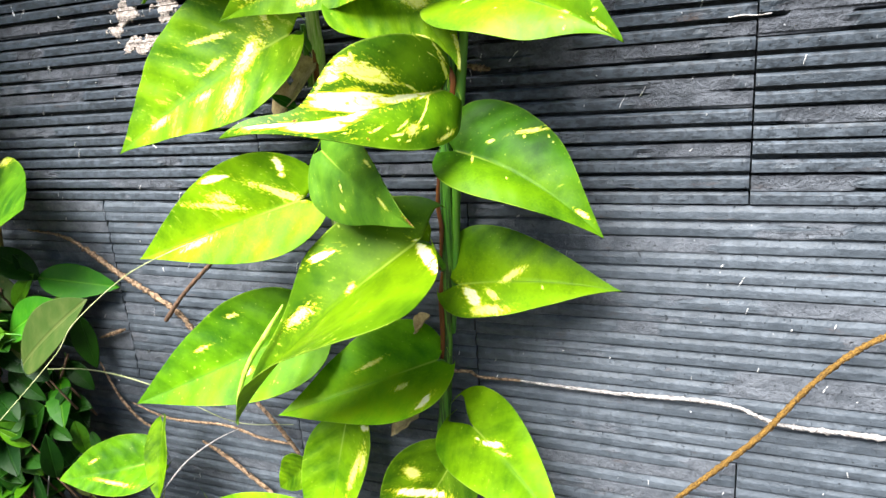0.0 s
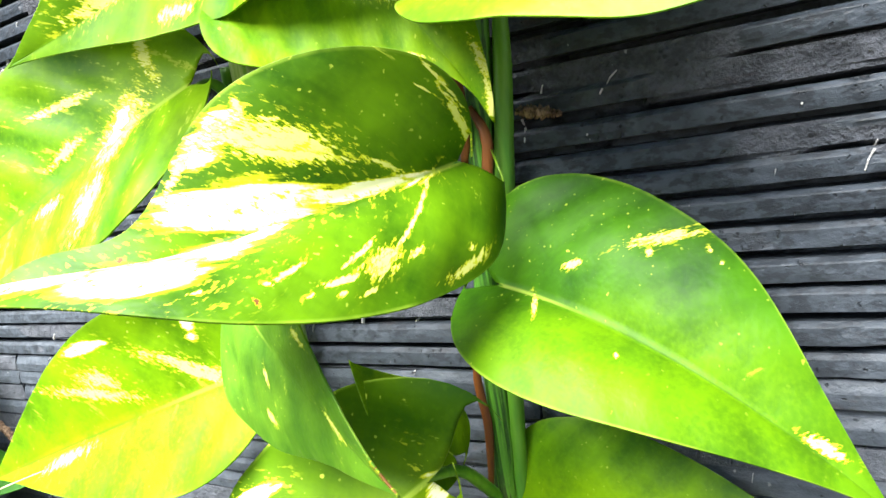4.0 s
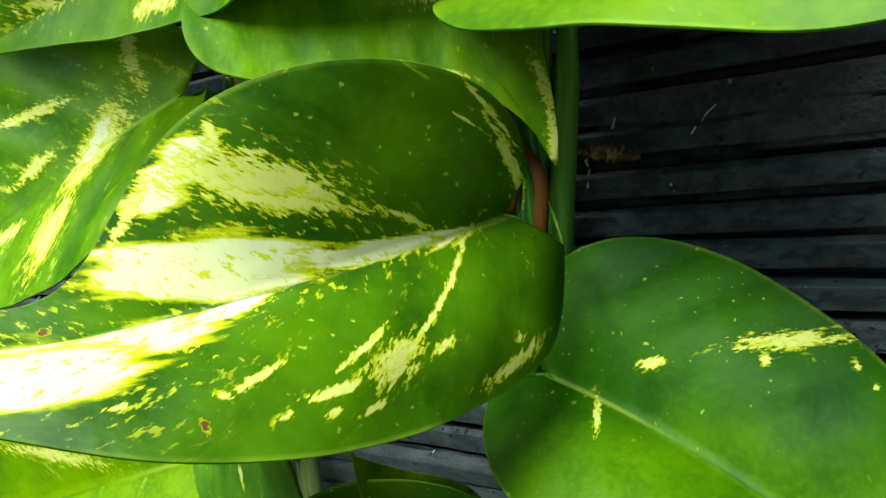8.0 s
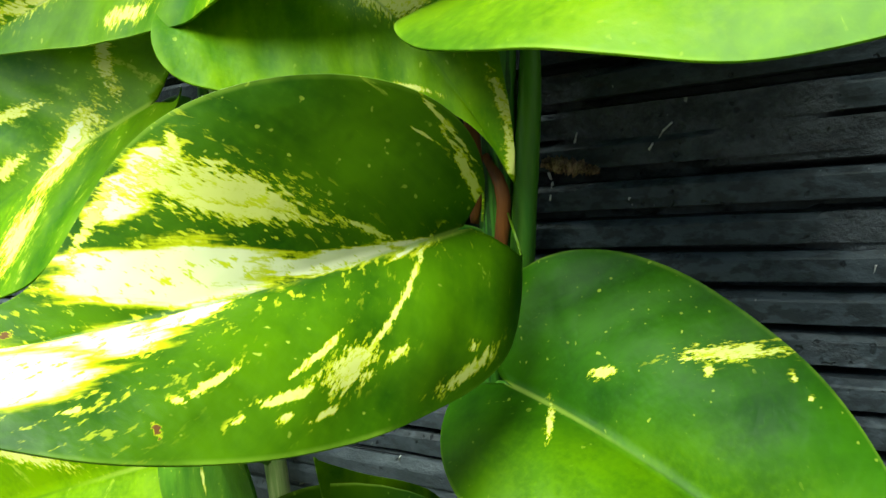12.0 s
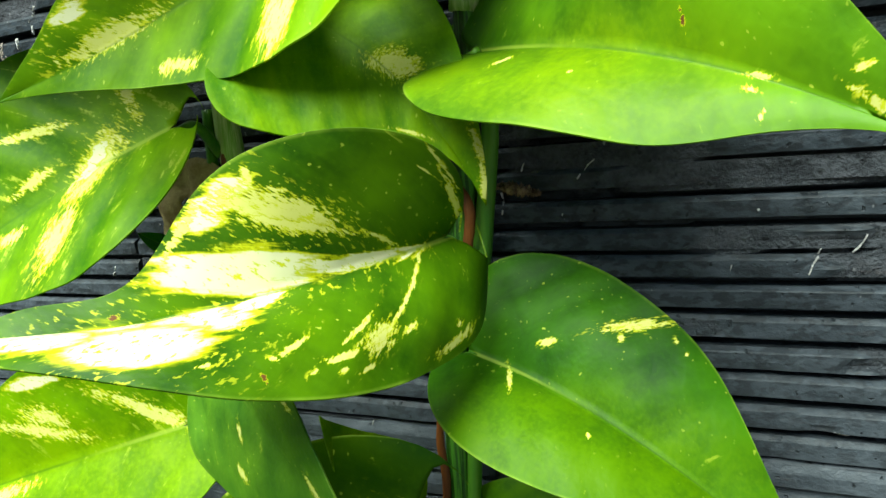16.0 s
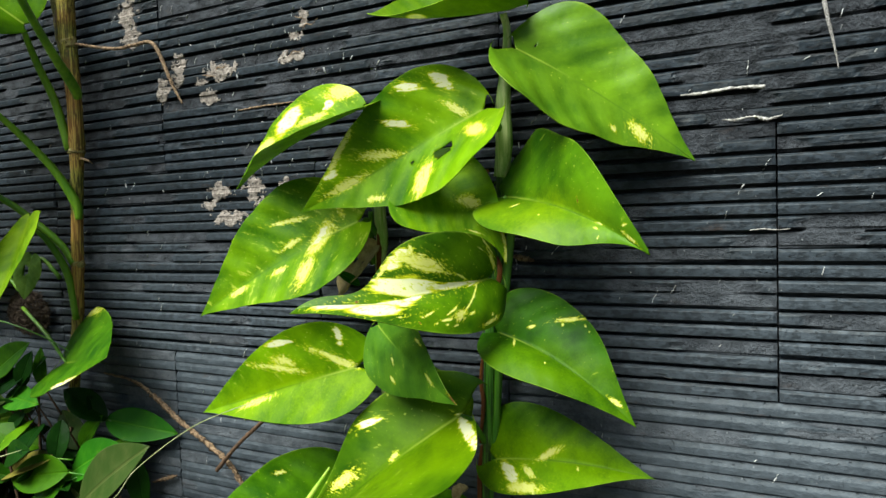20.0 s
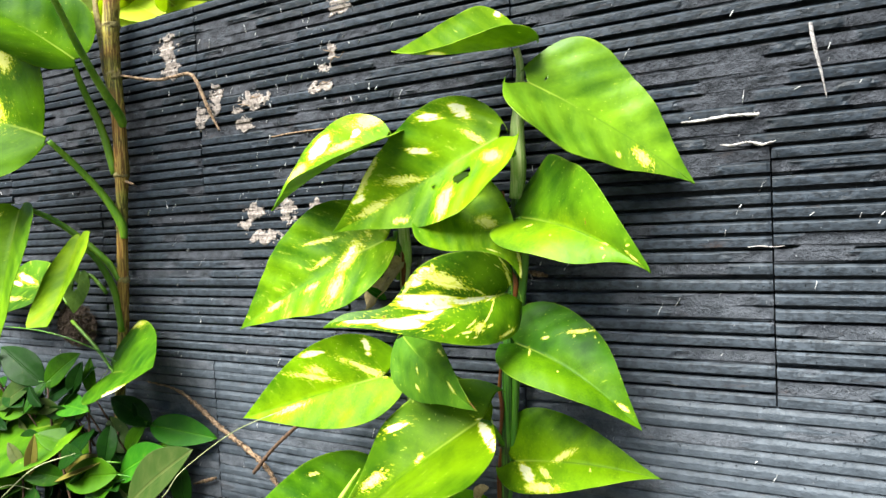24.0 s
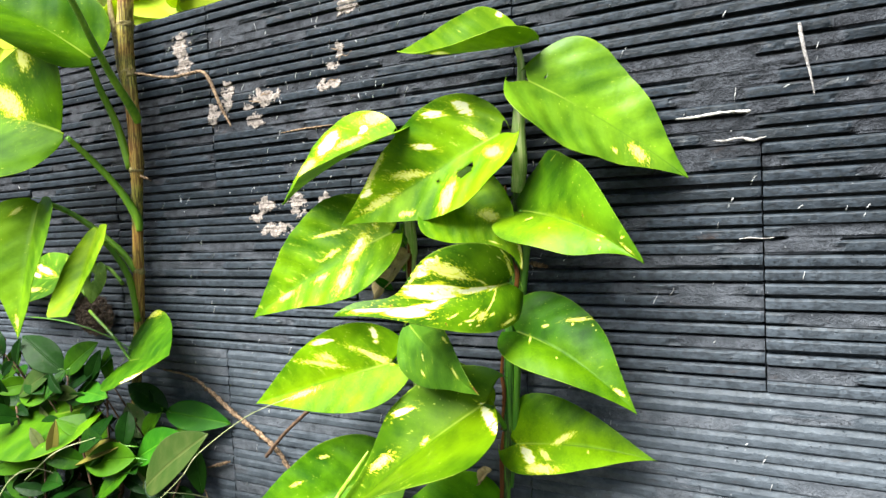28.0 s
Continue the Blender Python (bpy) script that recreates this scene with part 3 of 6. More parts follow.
def skin(x, z):
    """Depth of the tiles' face at a place on the wall."""
    for x0, z0, h, cells in SKIN:
        if x0 <= x <= x0 + TILE_W and z0 <= z <= z0 + h:
            j = min(int((x - x0) / TILE_W * cells.shape[1]), cells.shape[1] - 1)
            i = min(int(np.searchsorted(cells[:, j, 2], z - z0)), cells.shape[0] - 1)
            return float(cells[i, j, 1])
    return 0.0

# ---- leaf shapes ----
SHAPES = {}
SHAPES["A"] = dict(at=(0.0559, -0.0189, 0.6246), turn=(-10.2, -45.4, 128.3), L=0.078, wl=0.417, wr=0.367, lobe=0.148, al=0.530, be=1.138, bend=-0.004, sweep=0.046, fl=0.638, fr=0.216, curl=0.395, twist=0.126, dlobe=-0.043, dal=0.034, dbe=0.038, pl=0.040, pr=-0.029, bend3=-0.102)
SHAPES["B"] = dict(at=(0.0737, -0.0412, 0.5963), turn=(-36.2, 36.1, -91.7), L=0.112, wl=0.405, wr=0.375, lobe=0.100, al=0.454, be=1.281, bend=0.065, sweep=0.131, fl=-0.186, fr=-0.206, curl=0.667, twist=-0.395, dlobe=0.027, dal=0.056, dbe=0.181, pl=-0.034, pr=0.018, bend3=-0.019)
SHAPES["C"] = dict(at=(-0.0316, -0.0385, 0.5738), turn=(-32.4, -53.6, 127.3), L=0.111, wl=0.342, wr=0.297, lobe=0.110, al=0.511, be=0.992, bend=0.132, sweep=-0.008, fl=0.661, fr=0.198, curl=0.080, twist=-0.197, dlobe=-0.073, dal=0.022, dbe=-0.135, pl=0.004, pr=-0.033, bend3=0.034)
SHAPES["D"] = dict(at=(0.0467, -0.0302, 0.5667), turn=(-43.7, -56.4, 136.5), L=0.116, wl=0.343, wr=0.354, lobe=0.099, al=0.533, be=1.226, bend=-0.085, sweep=-0.231, fl=0.234, fr=0.156, curl=0.235, twist=0.676, dlobe=-0.033, dal=-0.060, dbe=-0.150, pl=-0.009, pr=-0.085, bend3=-0.149)
SHAPES["E"] = dict(at=(0.0584, -0.0232, 0.5153), turn=(-5.3, 42.2, -125.9), L=0.107, wl=0.346, wr=0.285, lobe=0.167, al=0.556, be=1.296, bend=0.084, sweep=0.123, fl=0.346, fr=0.308, curl=0.207, twist=-0.715, dlobe=-0.048, dal=0.120, dbe=0.477, pl=-0.141, pr=-0.238, bend3=0.093)
SHAPES["F"] = dict(at=(-0.0015, -0.0343, 0.5347), turn=(-23.8, 38.4, -102.7), L=0.078, wl=0.342, wr=0.490, lobe=0.176, al=0.504, be=1.339, bend=0.069, sweep=0.336, fl=0.155, fr=0.081, curl=0.025, twist=-0.705, dlobe=-0.014, dal=0.016, dbe=0.678, pl=-0.035, pr=-0.022, bend3=0.224)
SHAPES["G"] = dict(at=(-0.0425, -0.0321, 0.5038), turn=(-36.3, -50.6, 145.8), L=0.120, wl=0.303, wr=0.378, lobe=0.095, al=0.627, be=1.272, bend=0.089, sweep=-0.085, fl=0.204, fr=0.158, curl=0.081, twist=0.308, dlobe=0.011, dal=-0.010, dbe=-0.097, pl=0.109, pr=-0.041, bend3=-0.002)
SHAPES["W"] = dict(at=(0.0489, -0.0376, 0.4692), turn=(-97.6, -80.2, -109.5), L=0.104, wl=0.295, wr=0.301, lobe=0.087, al=0.347, be=0.526, bend=0.255, sweep=0.024, fl=0.396, fr=0.399, curl=0.116, twist=-1.370, dlobe=-0.030, dal=0.034, dbe=0.278, pl=-0.080, pr=0.600, bend3=0.148)
SHAPES["H"] = dict(at=(0.0544, -0.0285, 0.4351), turn=(-12.4, 41.4, -117.1), L=0.088, wl=0.372, wr=0.303, lobe=0.165, al=0.584, be=1.154, bend=0.164, sweep=0.144, fl=0.367, fr=0.323, curl=-0.059, twist=0.171, dlobe=-0.028, dal=0.025, dbe=0.047, pl=-0.155, pr=-0.007, bend3=0.122)
SHAPES["I"] = dict(at=(-0.0443, -0.0403, 0.4104), turn=(-37.9, -64.4, 142.0), L=0.114, wl=0.267, wr=0.302, lobe=0.177, al=0.531, be=1.154, bend=0.069, sweep=-0.004, fl=0.172, fr=0.189, curl=0.163, twist=-0.062, dlobe=0.005, dal=0.042, dbe=-0.094, pl=0.013, pr=-0.017, bend3=-0.016)
SHAPES["J"] = dict(at=(-0.0155, -0.0529, 0.4414), turn=(-58.1, 56.1, -172.6), L=0.080, wl=0.318, wr=0.360, lobe=0.305, al=0.494, be=1.205, bend=0.066, sweep=-0.076, fl=0.162, fr=0.063, curl=-0.068, twist=-0.521, dlobe=0.073, dal=0.003, dbe=-0.017, pl=-0.050, pr=0.152, bend3=-0.007)
SHAPES["K"] = dict(at=(0.0331, -0.0483, 0.3882), turn=(-37.3, -30.8, 141.2), L=0.152, wl=0.468, wr=0.267, lobe=0.116, al=0.515, be=0.962, bend=0.084, sweep=-0.014, fl=0.364, fr=0.276, curl=0.212, twist=-0.714, dlobe=0.056, dal=0.013, dbe=-0.101, pl=-0.008, pr=0.080, bend3=0.144)
SHAPES["L"] = dict(at=(0.0438, -0.0138, 0.3537), turn=(19.2, 51.8, -81.7), L=0.096, wl=0.345, wr=0.256, lobe=0.137, al=0.550, be=1.325, bend=0.084, sweep=0.110, fl=0.226, fr=0.193, curl=-0.139, twist=-0.009, dlobe=0.027, dal=0.065, dbe=0.078, pl=-0.017, pr=-0.049, bend3=0.025)
SHAPES["M"] = dict(at=(-0.0611, -0.0299, 0.3232), turn=(-38.2, -52.6, 146.7), L=0.126, wl=0.282, wr=0.299, lobe=0.142, al=0.489, be=1.113, bend=0.042, sweep=0.034, fl=0.292, fr=0.333, curl=0.008, twist=-0.055, dlobe=-0.010, dal=0.046, dbe=-0.066, pl=0.004, pr=0.010, bend3=-0.031)
SHAPES["N"] = dict(at=(0.0262, -0.0190, 0.3045), turn=(-21.4, -40.2, 126.8), L=0.108, wl=0.315, wr=0.314, lobe=0.098, al=0.492, be=1.188, bend=0.049, sweep=0.006, fl=0.339, fr=0.177, curl=-0.023, twist=-0.083, dlobe=-0.012, dal=-0.011, dbe=0.009, pl=0.022, pr=-0.000, bend3=-0.033)
SHAPES["O"] = dict(at=(0.0488, -0.0189, 0.2605), turn=(-21.3, 32.0, -132.3), L=0.087, wl=0.299, wr=0.343, lobe=0.246, al=0.458, be=1.203, bend=0.120, sweep=0.074, fl=0.375, fr=0.279, curl=0.036, twist=0.026, dlobe=-0.034, dal=0.012, dbe=0.021, pl=0.012, pr=0.023, bend3=0.010)
SHAPES["P"] = dict(at=(0.0333, -0.0241, 0.2362), turn=(-66.7, -28.6, 174.5), L=0.078, wl=0.340, wr=0.413, lobe=0.192, al=0.520, be=0.959, bend=0.111, sweep=-0.000, fl=0.250, fr=0.372, curl=0.094, twist=-0.019, dlobe=-0.006, dal=0.020, dbe=-0.091, pl=-0.000, pr=-0.015, bend3=0.010)
SHAPES["Q"] = dict(at=(-0.0499, -0.0135, 0.2438), turn=(-63.0, -6.6, -175.3), L=0.089, wl=0.293, wr=0.288, lobe=0.155, al=0.527, be=1.004, bend=0.078, sweep=0.002, fl=0.426, fr=0.174, curl=0.026, twist=-0.056, dlobe=-0.035, dal=0.029, dbe=-0.053, pl=0.000, pr=0.001, bend3=-0.008)
SHAPES["R"] = dict(at=(-0.2119, -0.0393, 0.2031), turn=(-16.8, -42.6, 123.8), L=0.080, wl=0.294, wr=0.316, lobe=0.187, al=0.511, be=0.989, bend=0.041, sweep=0.073, fl=0.338, fr=0.314, curl=0.024, twist=0.014, dlobe=-0.015, dal=0.023, dbe=-0.136, pl=0.010, pr=-0.033, bend3=-0.026)
SHAPES["V"] = dict(at=(0.0233, -0.0333, 0.3811), turn=(79.4, -38.2, 77.4), L=0.046, wl=0.340, wr=0.327, lobe=0.072, al=0.520, be=1.174, bend=0.050, sweep=0.101, fl=0.250, fr=-0.008, curl=-0.053, twist=0.054, dlobe=-0.094, dal=0.020, dbe=0.124, pl=0.000, pr=0.085, bend3=-0.018)
SHAPES["U1"] = dict(at=(-0.3502, -0.0503, 0.6744), turn=(51.0, -37.1, 89.2), L=0.155, wl=0.296, wr=0.347, lobe=0.040, al=0.522, be=1.021, bend=0.132, sweep=-0.063, fl=0.161, fr=0.111, curl=0.135, twist=-0.043, dlobe=-0.013, dal=-0.012, dbe=0.023, pl=0.000, pr=-0.000, bend3=0.018)
SHAPES["U2"] = dict(at=(-0.3687, -0.0687, 0.6065), turn=(67.2, -64.9, 42.5), L=0.168, wl=0.401, wr=0.420, lobe=0.001, al=0.539, be=1.174, bend=0.117, sweep=-0.297, fl=0.120, fr=0.171, curl=0.267, twist=-0.559, dlobe=-0.022, dal=0.022, dbe=0.096, pl=-0.000, pr=0.056, bend3=-0.013)
SHAPES["U3"] = dict(at=(-0.4293, -0.0609, 0.5439), turn=(-67.6, -2.1, -156.4), L=0.130, wl=0.355, wr=0.336, lobe=0.145, al=0.463, be=1.074, bend=0.113, sweep=-0.016, fl=0.669, fr=0.332, curl=0.298, twist=-0.145, dlobe=-0.035, dal=-0.047, dbe=0.119, pl=-0.006, pr=0.046, bend3=-0.019)
SHAPES["U4"] = dict(at=(-0.3698, -0.0424, 0.5163), turn=(-60.2, 1.0, -157.6), L=0.089, wl=0.333, wr=0.298, lobe=0.323, al=0.501, be=0.607, bend=0.014, sweep=0.040, fl=0.648, fr=0.117, curl=0.011, twist=-0.202, dlobe=0.088, dal=0.006, dbe=-0.482, pl=0.006, pr=-0.004, bend3=-0.052)
SHAPES["U5"] = dict(at=(-0.4278, -0.0170, 0.4463), turn=(149.4, 29.0, 41.4), L=0.072, wl=0.348, wr=0.332, lobe=0.150, al=0.515, be=0.938, bend=0.072, sweep=-0.002, fl=-0.149, fr=0.119, curl=-0.143, twist=0.026, dlobe=-0.038, dal=-0.009, dbe=0.031, pl=-0.023, pr=0.022, bend3=-0.032)
SHAPES["U6"] = dict(at=(-0.3497, -0.0326, 0.3901), turn=(15.5, 47.4, -95.0), L=0.106, wl=0.458, wr=0.365, lobe=0.184, al=0.502, be=1.011, bend=0.033, sweep=0.021, fl=0.228, fr=0.169, curl=0.034, twist=0.132, dlobe=0.015, dal=0.001, dbe=-0.001, pl=-0.011, pr=-0.019, bend3=-0.045)
SHAPES["S"] = dict(at=(-0.0832, -0.0202, 0.2096), turn=(-63.6, -47.1, 149.7), L=0.036, wl=0.338, wr=0.413, lobe=0.189, al=0.507, be=1.071, bend=0.110, sweep=-0.006, fl=0.231, fr=0.399, curl=0.124, twist=-0.031, dlobe=-0.010, dal=0.011, dbe=0.001, pl=0.004, pr=-0.005, bend3=-0.000)
SHAPES["T"] = dict(at=(-0.0755, -0.0309, 0.1637), turn=(13.9, -52.0, 97.7), L=0.086, wl=0.340, wr=0.273, lobe=0.190, al=0.517, be=0.849, bend=0.083, sweep=0.072, fl=0.250, fr=0.356, curl=0.014, twist=0.029, dlobe=-0.007, dal=0.017, dbe=-0.201, pl=-0.000, pr=-0.018, bend3=-0.004)
SHAPES["R2"] = dict(at=(-0.2018, -0.0316, 0.2310), turn=(-58.9, 12.9, -177.6), L=0.053, wl=0.343, wr=0.303, lobe=0.181, al=0.525, be=0.864, bend=0.047, sweep=0.025, fl=0.663, fr=-0.015, curl=0.057, twist=0.242, dlobe=-0.003, dal=0.007, dbe=-0.056, pl=-0.010, pr=-0.026, bend3=-0.032)
SHAPES["U7"] = dict(at=(-0.3979, -0.0433, 0.3439), turn=(-15.3, -34.4, 119.2), L=0.177, wl=0.313, wr=0.241, lobe=0.057, al=0.560, be=0.756, bend=0.037, sweep=0.091, fl=0.494, fr=0.092, curl=-0.059, twist=0.026, dlobe=-0.054, dal=0.078, dbe=-0.401, pl=0.003, pr=-0.034, bend3=0.028)

PAINTS = {}
PAINTS["W"] = [(0.476, 0.203, 2.65, 0.069, 0.0224, "cream"), (0.376, 0.163, -2.69, 0.108, 0.026, "yellow"), (0.408, 0.241, -1.61, 0.014, 0.0084, "yellow"), (0.167, 0.05, -2.55, 0.032, 0.006, "yellow"), (0.37, 0.203, -2.6, 0.015, 0.0067, "yellow"), (0.353, 0.127, -2.76, 0.076, 0.0091, "yellow"), (0.476, 0.061, -2.89, 0.151, 0.0342, "cream"), (0.223, 0.015, -3.04, 0.13, 0.0127, "cream"), (0.546, 0.169, 2.35, 0.039, 0.0098, "yellow"), (0.847, -0.107, -2.73, 0.085, 0.052, "cream"), (0.74, -0.101, 2.95, 0.089, 0.075, "cream"), (0.597, -0.068, 2.88, 0.087, 0.046, "cream"), (0.476, -0.028, 2.85, 0.071, 0.0152, "cream"), (0.716, 0.119, -2.7, 0.052, 0.0061, "yellow")]
PAINTS["W"] += [(0.207, -0.105, -0.65, 0.091, 0.0044, "yellow"), (0.315, -0.18, 2.66, 0.046, 0.0151, "yellow"), (0.311, -0.178, 2.73, 0.025, 0.0081, "cream"), (0.235, -0.169, 2.73, 0.017, 0.0078, "cream"), (0.351, -0.152, 2.58, 0.036, 0.0051, "cream"), (0.425, -0.214, 2.91, 0.027, 0.0067, "yellow"), (0.49, -0.177, 2.55, 0.028, 0.0051, "yellow"), (0.546, -0.211, 2.99, 0.005, 0.0051, "cream"), (0.658, -0.236, 2.66, 0.01, 0.0044, "yellow"), (0.492, -0.245, 2.54, 0.011, 0.0045, "cream"), (0.432, -0.242, 2.61, 0.008, 0.0038, "yellow"), (0.384, -0.245, 2.73, 0.015, 0.0053, "yellow"), (0.13, -0.221, 2.83, 0.044, 0.01, "yellow"), (0.103, -0.184, 2.49, 0.009, 0.0059, "yellow")]
PAINTS["W"] += [(0.581, -0.256, -3.12, 0.004, 0.0074, "brown"), (0.062, 0.187, -2.46, 0.015, 0.002, "cream"), (-0.014, 0.105, -2.05, 0.057, 0.009, "yellow"), (0.024, 0.195, -2.21, 0.045, 0.004, "yellow"), (0.711, 0.026, -1.57, 0.005, 0.008, "brown")]
PAINTS["W"] += [(0.73, -0.165, 2.8, 0.12, 0.045, "cream"), (0.86, -0.12, 2.8, 0.09, 0.04, "cream")]
PAINTS["W"] = [(*row[:3], row[3] * 1.3, row[4] * 0.85, "yellow" if row[5] == "cream" else row[5]) if row[4] < 0.011 and row[5] != "brown" else (*row[:4], row[4] * (1.4 if row[5] == "cream" else 1.15), row[5]) for row in PAINTS["W"]]
PAINTS["D"] = [(0.302, 0.293, -2.74, 0.058, 0.020, "cream"), (0.134, 0.245, -2.17, 0.054, 0.027, "cream"), (0.417, 0.147, -2.55, 0.065, 0.015, "cream"), (0.122, 0.077, -2.21, 0.070, 0.015, "yellow"), (0.559, 0.060, -2.69, 0.089, 0.020, "yellow"), (0.720, 0.187, -0.65, 0.121, 0.015, "yellow"), (0.381, -0.209, -0.93, 0.081, 0.040, "yellow"), (0.769, 0.014, -3.12, 0.084, 0.021, "yellow"), (0.645, -0.141, -2.70, 0.041, 0.013, "yellow"), (0.052, -0.114, 2.50, 0.038, 0.063, "yellow"), (0.808, 0.096, 3.11, 0.031, 0.018, "cream")]
PAINTS["C"] = [(0.497, 0.186, -0.38, 0.108, 0.059, "cream"), (0.103, 0.176, -2.74, 0.101, 0.046, "yellow"), (0.716, 0.133, -3.08, 0.089, 0.044, "yellow"), (0.318, 0.103, -3.01, 0.094, 0.022, "yellow"), (0.196, 0.127, -0.55, 0.035, 0.027, "cream")]
PAINTS["G"] = [(0.220, -0.006, 2.50, 0.108, 0.040, "yellow"), (0.345, -0.146, 2.28, 0.084, 0.038, "yellow"), (0.205, 0.020, 2.51, 0.069, 0.019, "cream"), (0.062, 0.165, -1.57, 0.081, 0.016, "yellow"), (0.348, 0.181, 0.31, 0.092, 0.011, "yellow"), (0.738, -0.019, -2.95, 0.044, 0.016, "yellow"), (0.384, 0.055, 3.11, 0.052, 0.013, "yellow"), (0.489, -0.052, -3.09, 0.043, 0.015, "yellow")]
PAINTS["I"] = [(0.396, 0.242, -3.01, 0.077, 0.018, "cream"), (0.443, 0.116, -2.75, 0.133, 0.015, "yellow"), (0.086, 0.076, -2.55, 0.128, 0.018, "yellow"), (0.616, -0.038, -0.08, 0.089, 0.018, "yellow"), (0.027, 0.198, -1.65, 0.053, 0.021, "cream"), (0.383, 0.139, -2.74, 0.060, 0.021, "yellow")]
PAINTS["J"] = [(0.703, -0.012, 0.34, 0.042, 0.016, "yellow"), (0.950, -0.018, 0.35, 0.052, 0.010, "brown"), (0.390, 0.215, 0.32, 0.026, 0.010, "yellow"), (0.517, -0.205, 0.07, 0.035, 0.010, "yellow"), (0.316, 0.099, 0.68, 0.024, 0.007, "yellow")]
PAINTS["K"] = [(0.330, 0.209, -2.83, 0.049, 0.019, "cream"), (0.515, 0.083, -2.91, 0.056, 0.023, "yellow"), (-0.017, -0.127, -1.61, 0.098, 0.019, "cream"), (0.284, 0.018, 2.65, 0.019, 0.012, "yellow"), (0.730, 0.140, 3.08, 0.042, 0.013, "yellow")]
PAINTS["H"] = [(0.544, 0.06, -0.3, 0.26, 0.09, "lime"), (0.315, 0.2, -0.28, 0.11, 0.07, "lime"), (0.43, -0.263, -0.63, 0.08, 0.013, "yellow"), (0.208, -0.107, -0.57, 0.021, 0.0078, "yellow"), (0.147, 0.04, 0.87, 0.04, 0.0062, "yellow"), (0.403, -0.203, 0.25, 0.007, 0.0083, "yellow"), (0.569, -0.257, -0.82, 0.004, 0.0042, "yellow"), (0.533, -0.276, -0.75, 0.005, 0.0058, "yellow"), (0.437, 0.083, 0.78, 0.01, 0.0043, "yellow"), (0.861, -0.024, -0.2, 0.032, 0.0105, "yellow")]
PAINTS["L"] = [(0.126, 0.105, 0.77, 0.099, 0.034, "cream"), (0.247, 0.206, -0.01, 0.100, 0.034, "yellow"), (0.369, -0.037, -0.48, 0.081, 0.017, "yellow"), (0.560, 0.040, 1.26, 0.014, 0.005, "yellow"), (0.251, 0.094, 0.78, 0.053, 0.019, "yellow")]
# lime on these three: light on the lower half, put into the colour
PAINTS["I"] += [(0.293, -0.08, -2.99, 0.30, 0.08, "lime")]
PAINTS["L"] += [(0.397, 0.03, 0.04, 0.30, 0.10, "lime")]
PAINTS["K"] += [(0.30, -0.13, -3.09, 0.28, 0.10, "lime")]
PAINTS["B"] = [(0.712, 0.058, 0.25, 0.046, 0.028, "yellow"), (0.586, 0.126, -0.04, 0.016, 0.013, "yellow")]
PAINTS["E"] = [(0.34, 0.106, -0.25, 0.2, 0.08, "lime"), (0.579, -0.06, 1.31, 0.012, 0.006, "brown"), (0.716, -0.002, -0.19, 0.019, 0.0047, "yellow"), (0.715, 0.028, -0.01, 0.011, 0.0049, "yellow"), (0.745, 0.062, -1.57, 0.01, 0.004, "yellow"), (0.872, -0.063, -0.71, 0.012, 0.004, "yellow"), (0.397, 0.094, -0.66, 0.004, 0.004, "yellow"), (0.178, 0.076, -1.06, 0.022, 0.008, "yellow"), (0.9, -0.02, 0.2, 0.03, 0.008, "yellow")]
PAINTS["F"] = [(0.573, -0.033, -0.54, 0.097, 0.033, "yellow"), (0.922, -0.098, 0.41, 0.037, 0.016, "yellow"), (0.978, -0.042, 1.02, 0.041, 0.018, "yellow"), (0.703, 0.097, -0.62, 0.056, 0.004, "yellow")]
PAINTS["A"] = [(0.648, -0.070, -2.37, 0.060, 0.078, "cream"), (0.079, 0.292, -2.20, 0.027, 0.025, "cream")]
PAINTS["M"] = [(0.353, -0.089, 3.14, 0.025, 0.016, "yellow"), (0.536, 0.129, 3.14, 0.033, 0.010, "yellow"), (0.312, 0.218, -2.95, 0.029, 0.009, "yellow")]
PAINTS["N"] = [(0.114, -0.251, 2.52, 0.059, 0.020, "cream"), (0.371, 0.106, 3.02, 0.075, 0.011, "yellow"), (0.230, -0.101, 3.00, 0.036, 0.016, "yellow")]
# lime here is the lit lower half of the blade, painted in
PAINTS["N"] += [(0.409, -0.113, -2.94, 0.32, 0.09, "lime")]
PAINTS["O"] = [(0.191, -0.013, -0.70, 0.082, 0.022, "cream"), (0.081, 0.040, -0.25, 0.022, 0.012, "cream"), (0.294, -0.022, -0.47, 0.049, 0.010, "yellow")]
PAINTS["P"] = [(0.228, 0.234, -1.63, 0.067, 0.047, "yellow"), (0.339, 0.080, -2.09, 0.212, 0.035, "cream")]
PAINTS["Q"] = [(-0.031, -0.197, -1.46, 0.037, 0.022, "cream"), (0.281, -0.181, -2.95, 0.139, 0.028, "yellow"), (0.217, -0.240, 3.10, 0.073, 0.023, "yellow")]
PAINTS["U2"] = [(0.401, 0.321, -2.49, 0.062, 0.030, "yellow"), (0.398, 0.088, -2.64, 0.124, 0.049, "yellow")]
PAINTS["U6"] = [(0.612, 0.249, 2.68, 0.125, 0.032, "cream"), (0.189, -0.420, 0.03, 0.130, 0.031, "yellow")]
PAINTS["U3"] = [(0.070, 0.133, -2.35, 0.040, 0.013, "yellow"), (0.881, 0.016, -0.31, 0.052, 0.015, "yellow")]
PAINTS["R"] = [(0.365, -0.134, -2.77, 0.180, 0.016, "yellow"), (0.608, 0.131, 2.87, 0.048, 0.013, "yellow")]

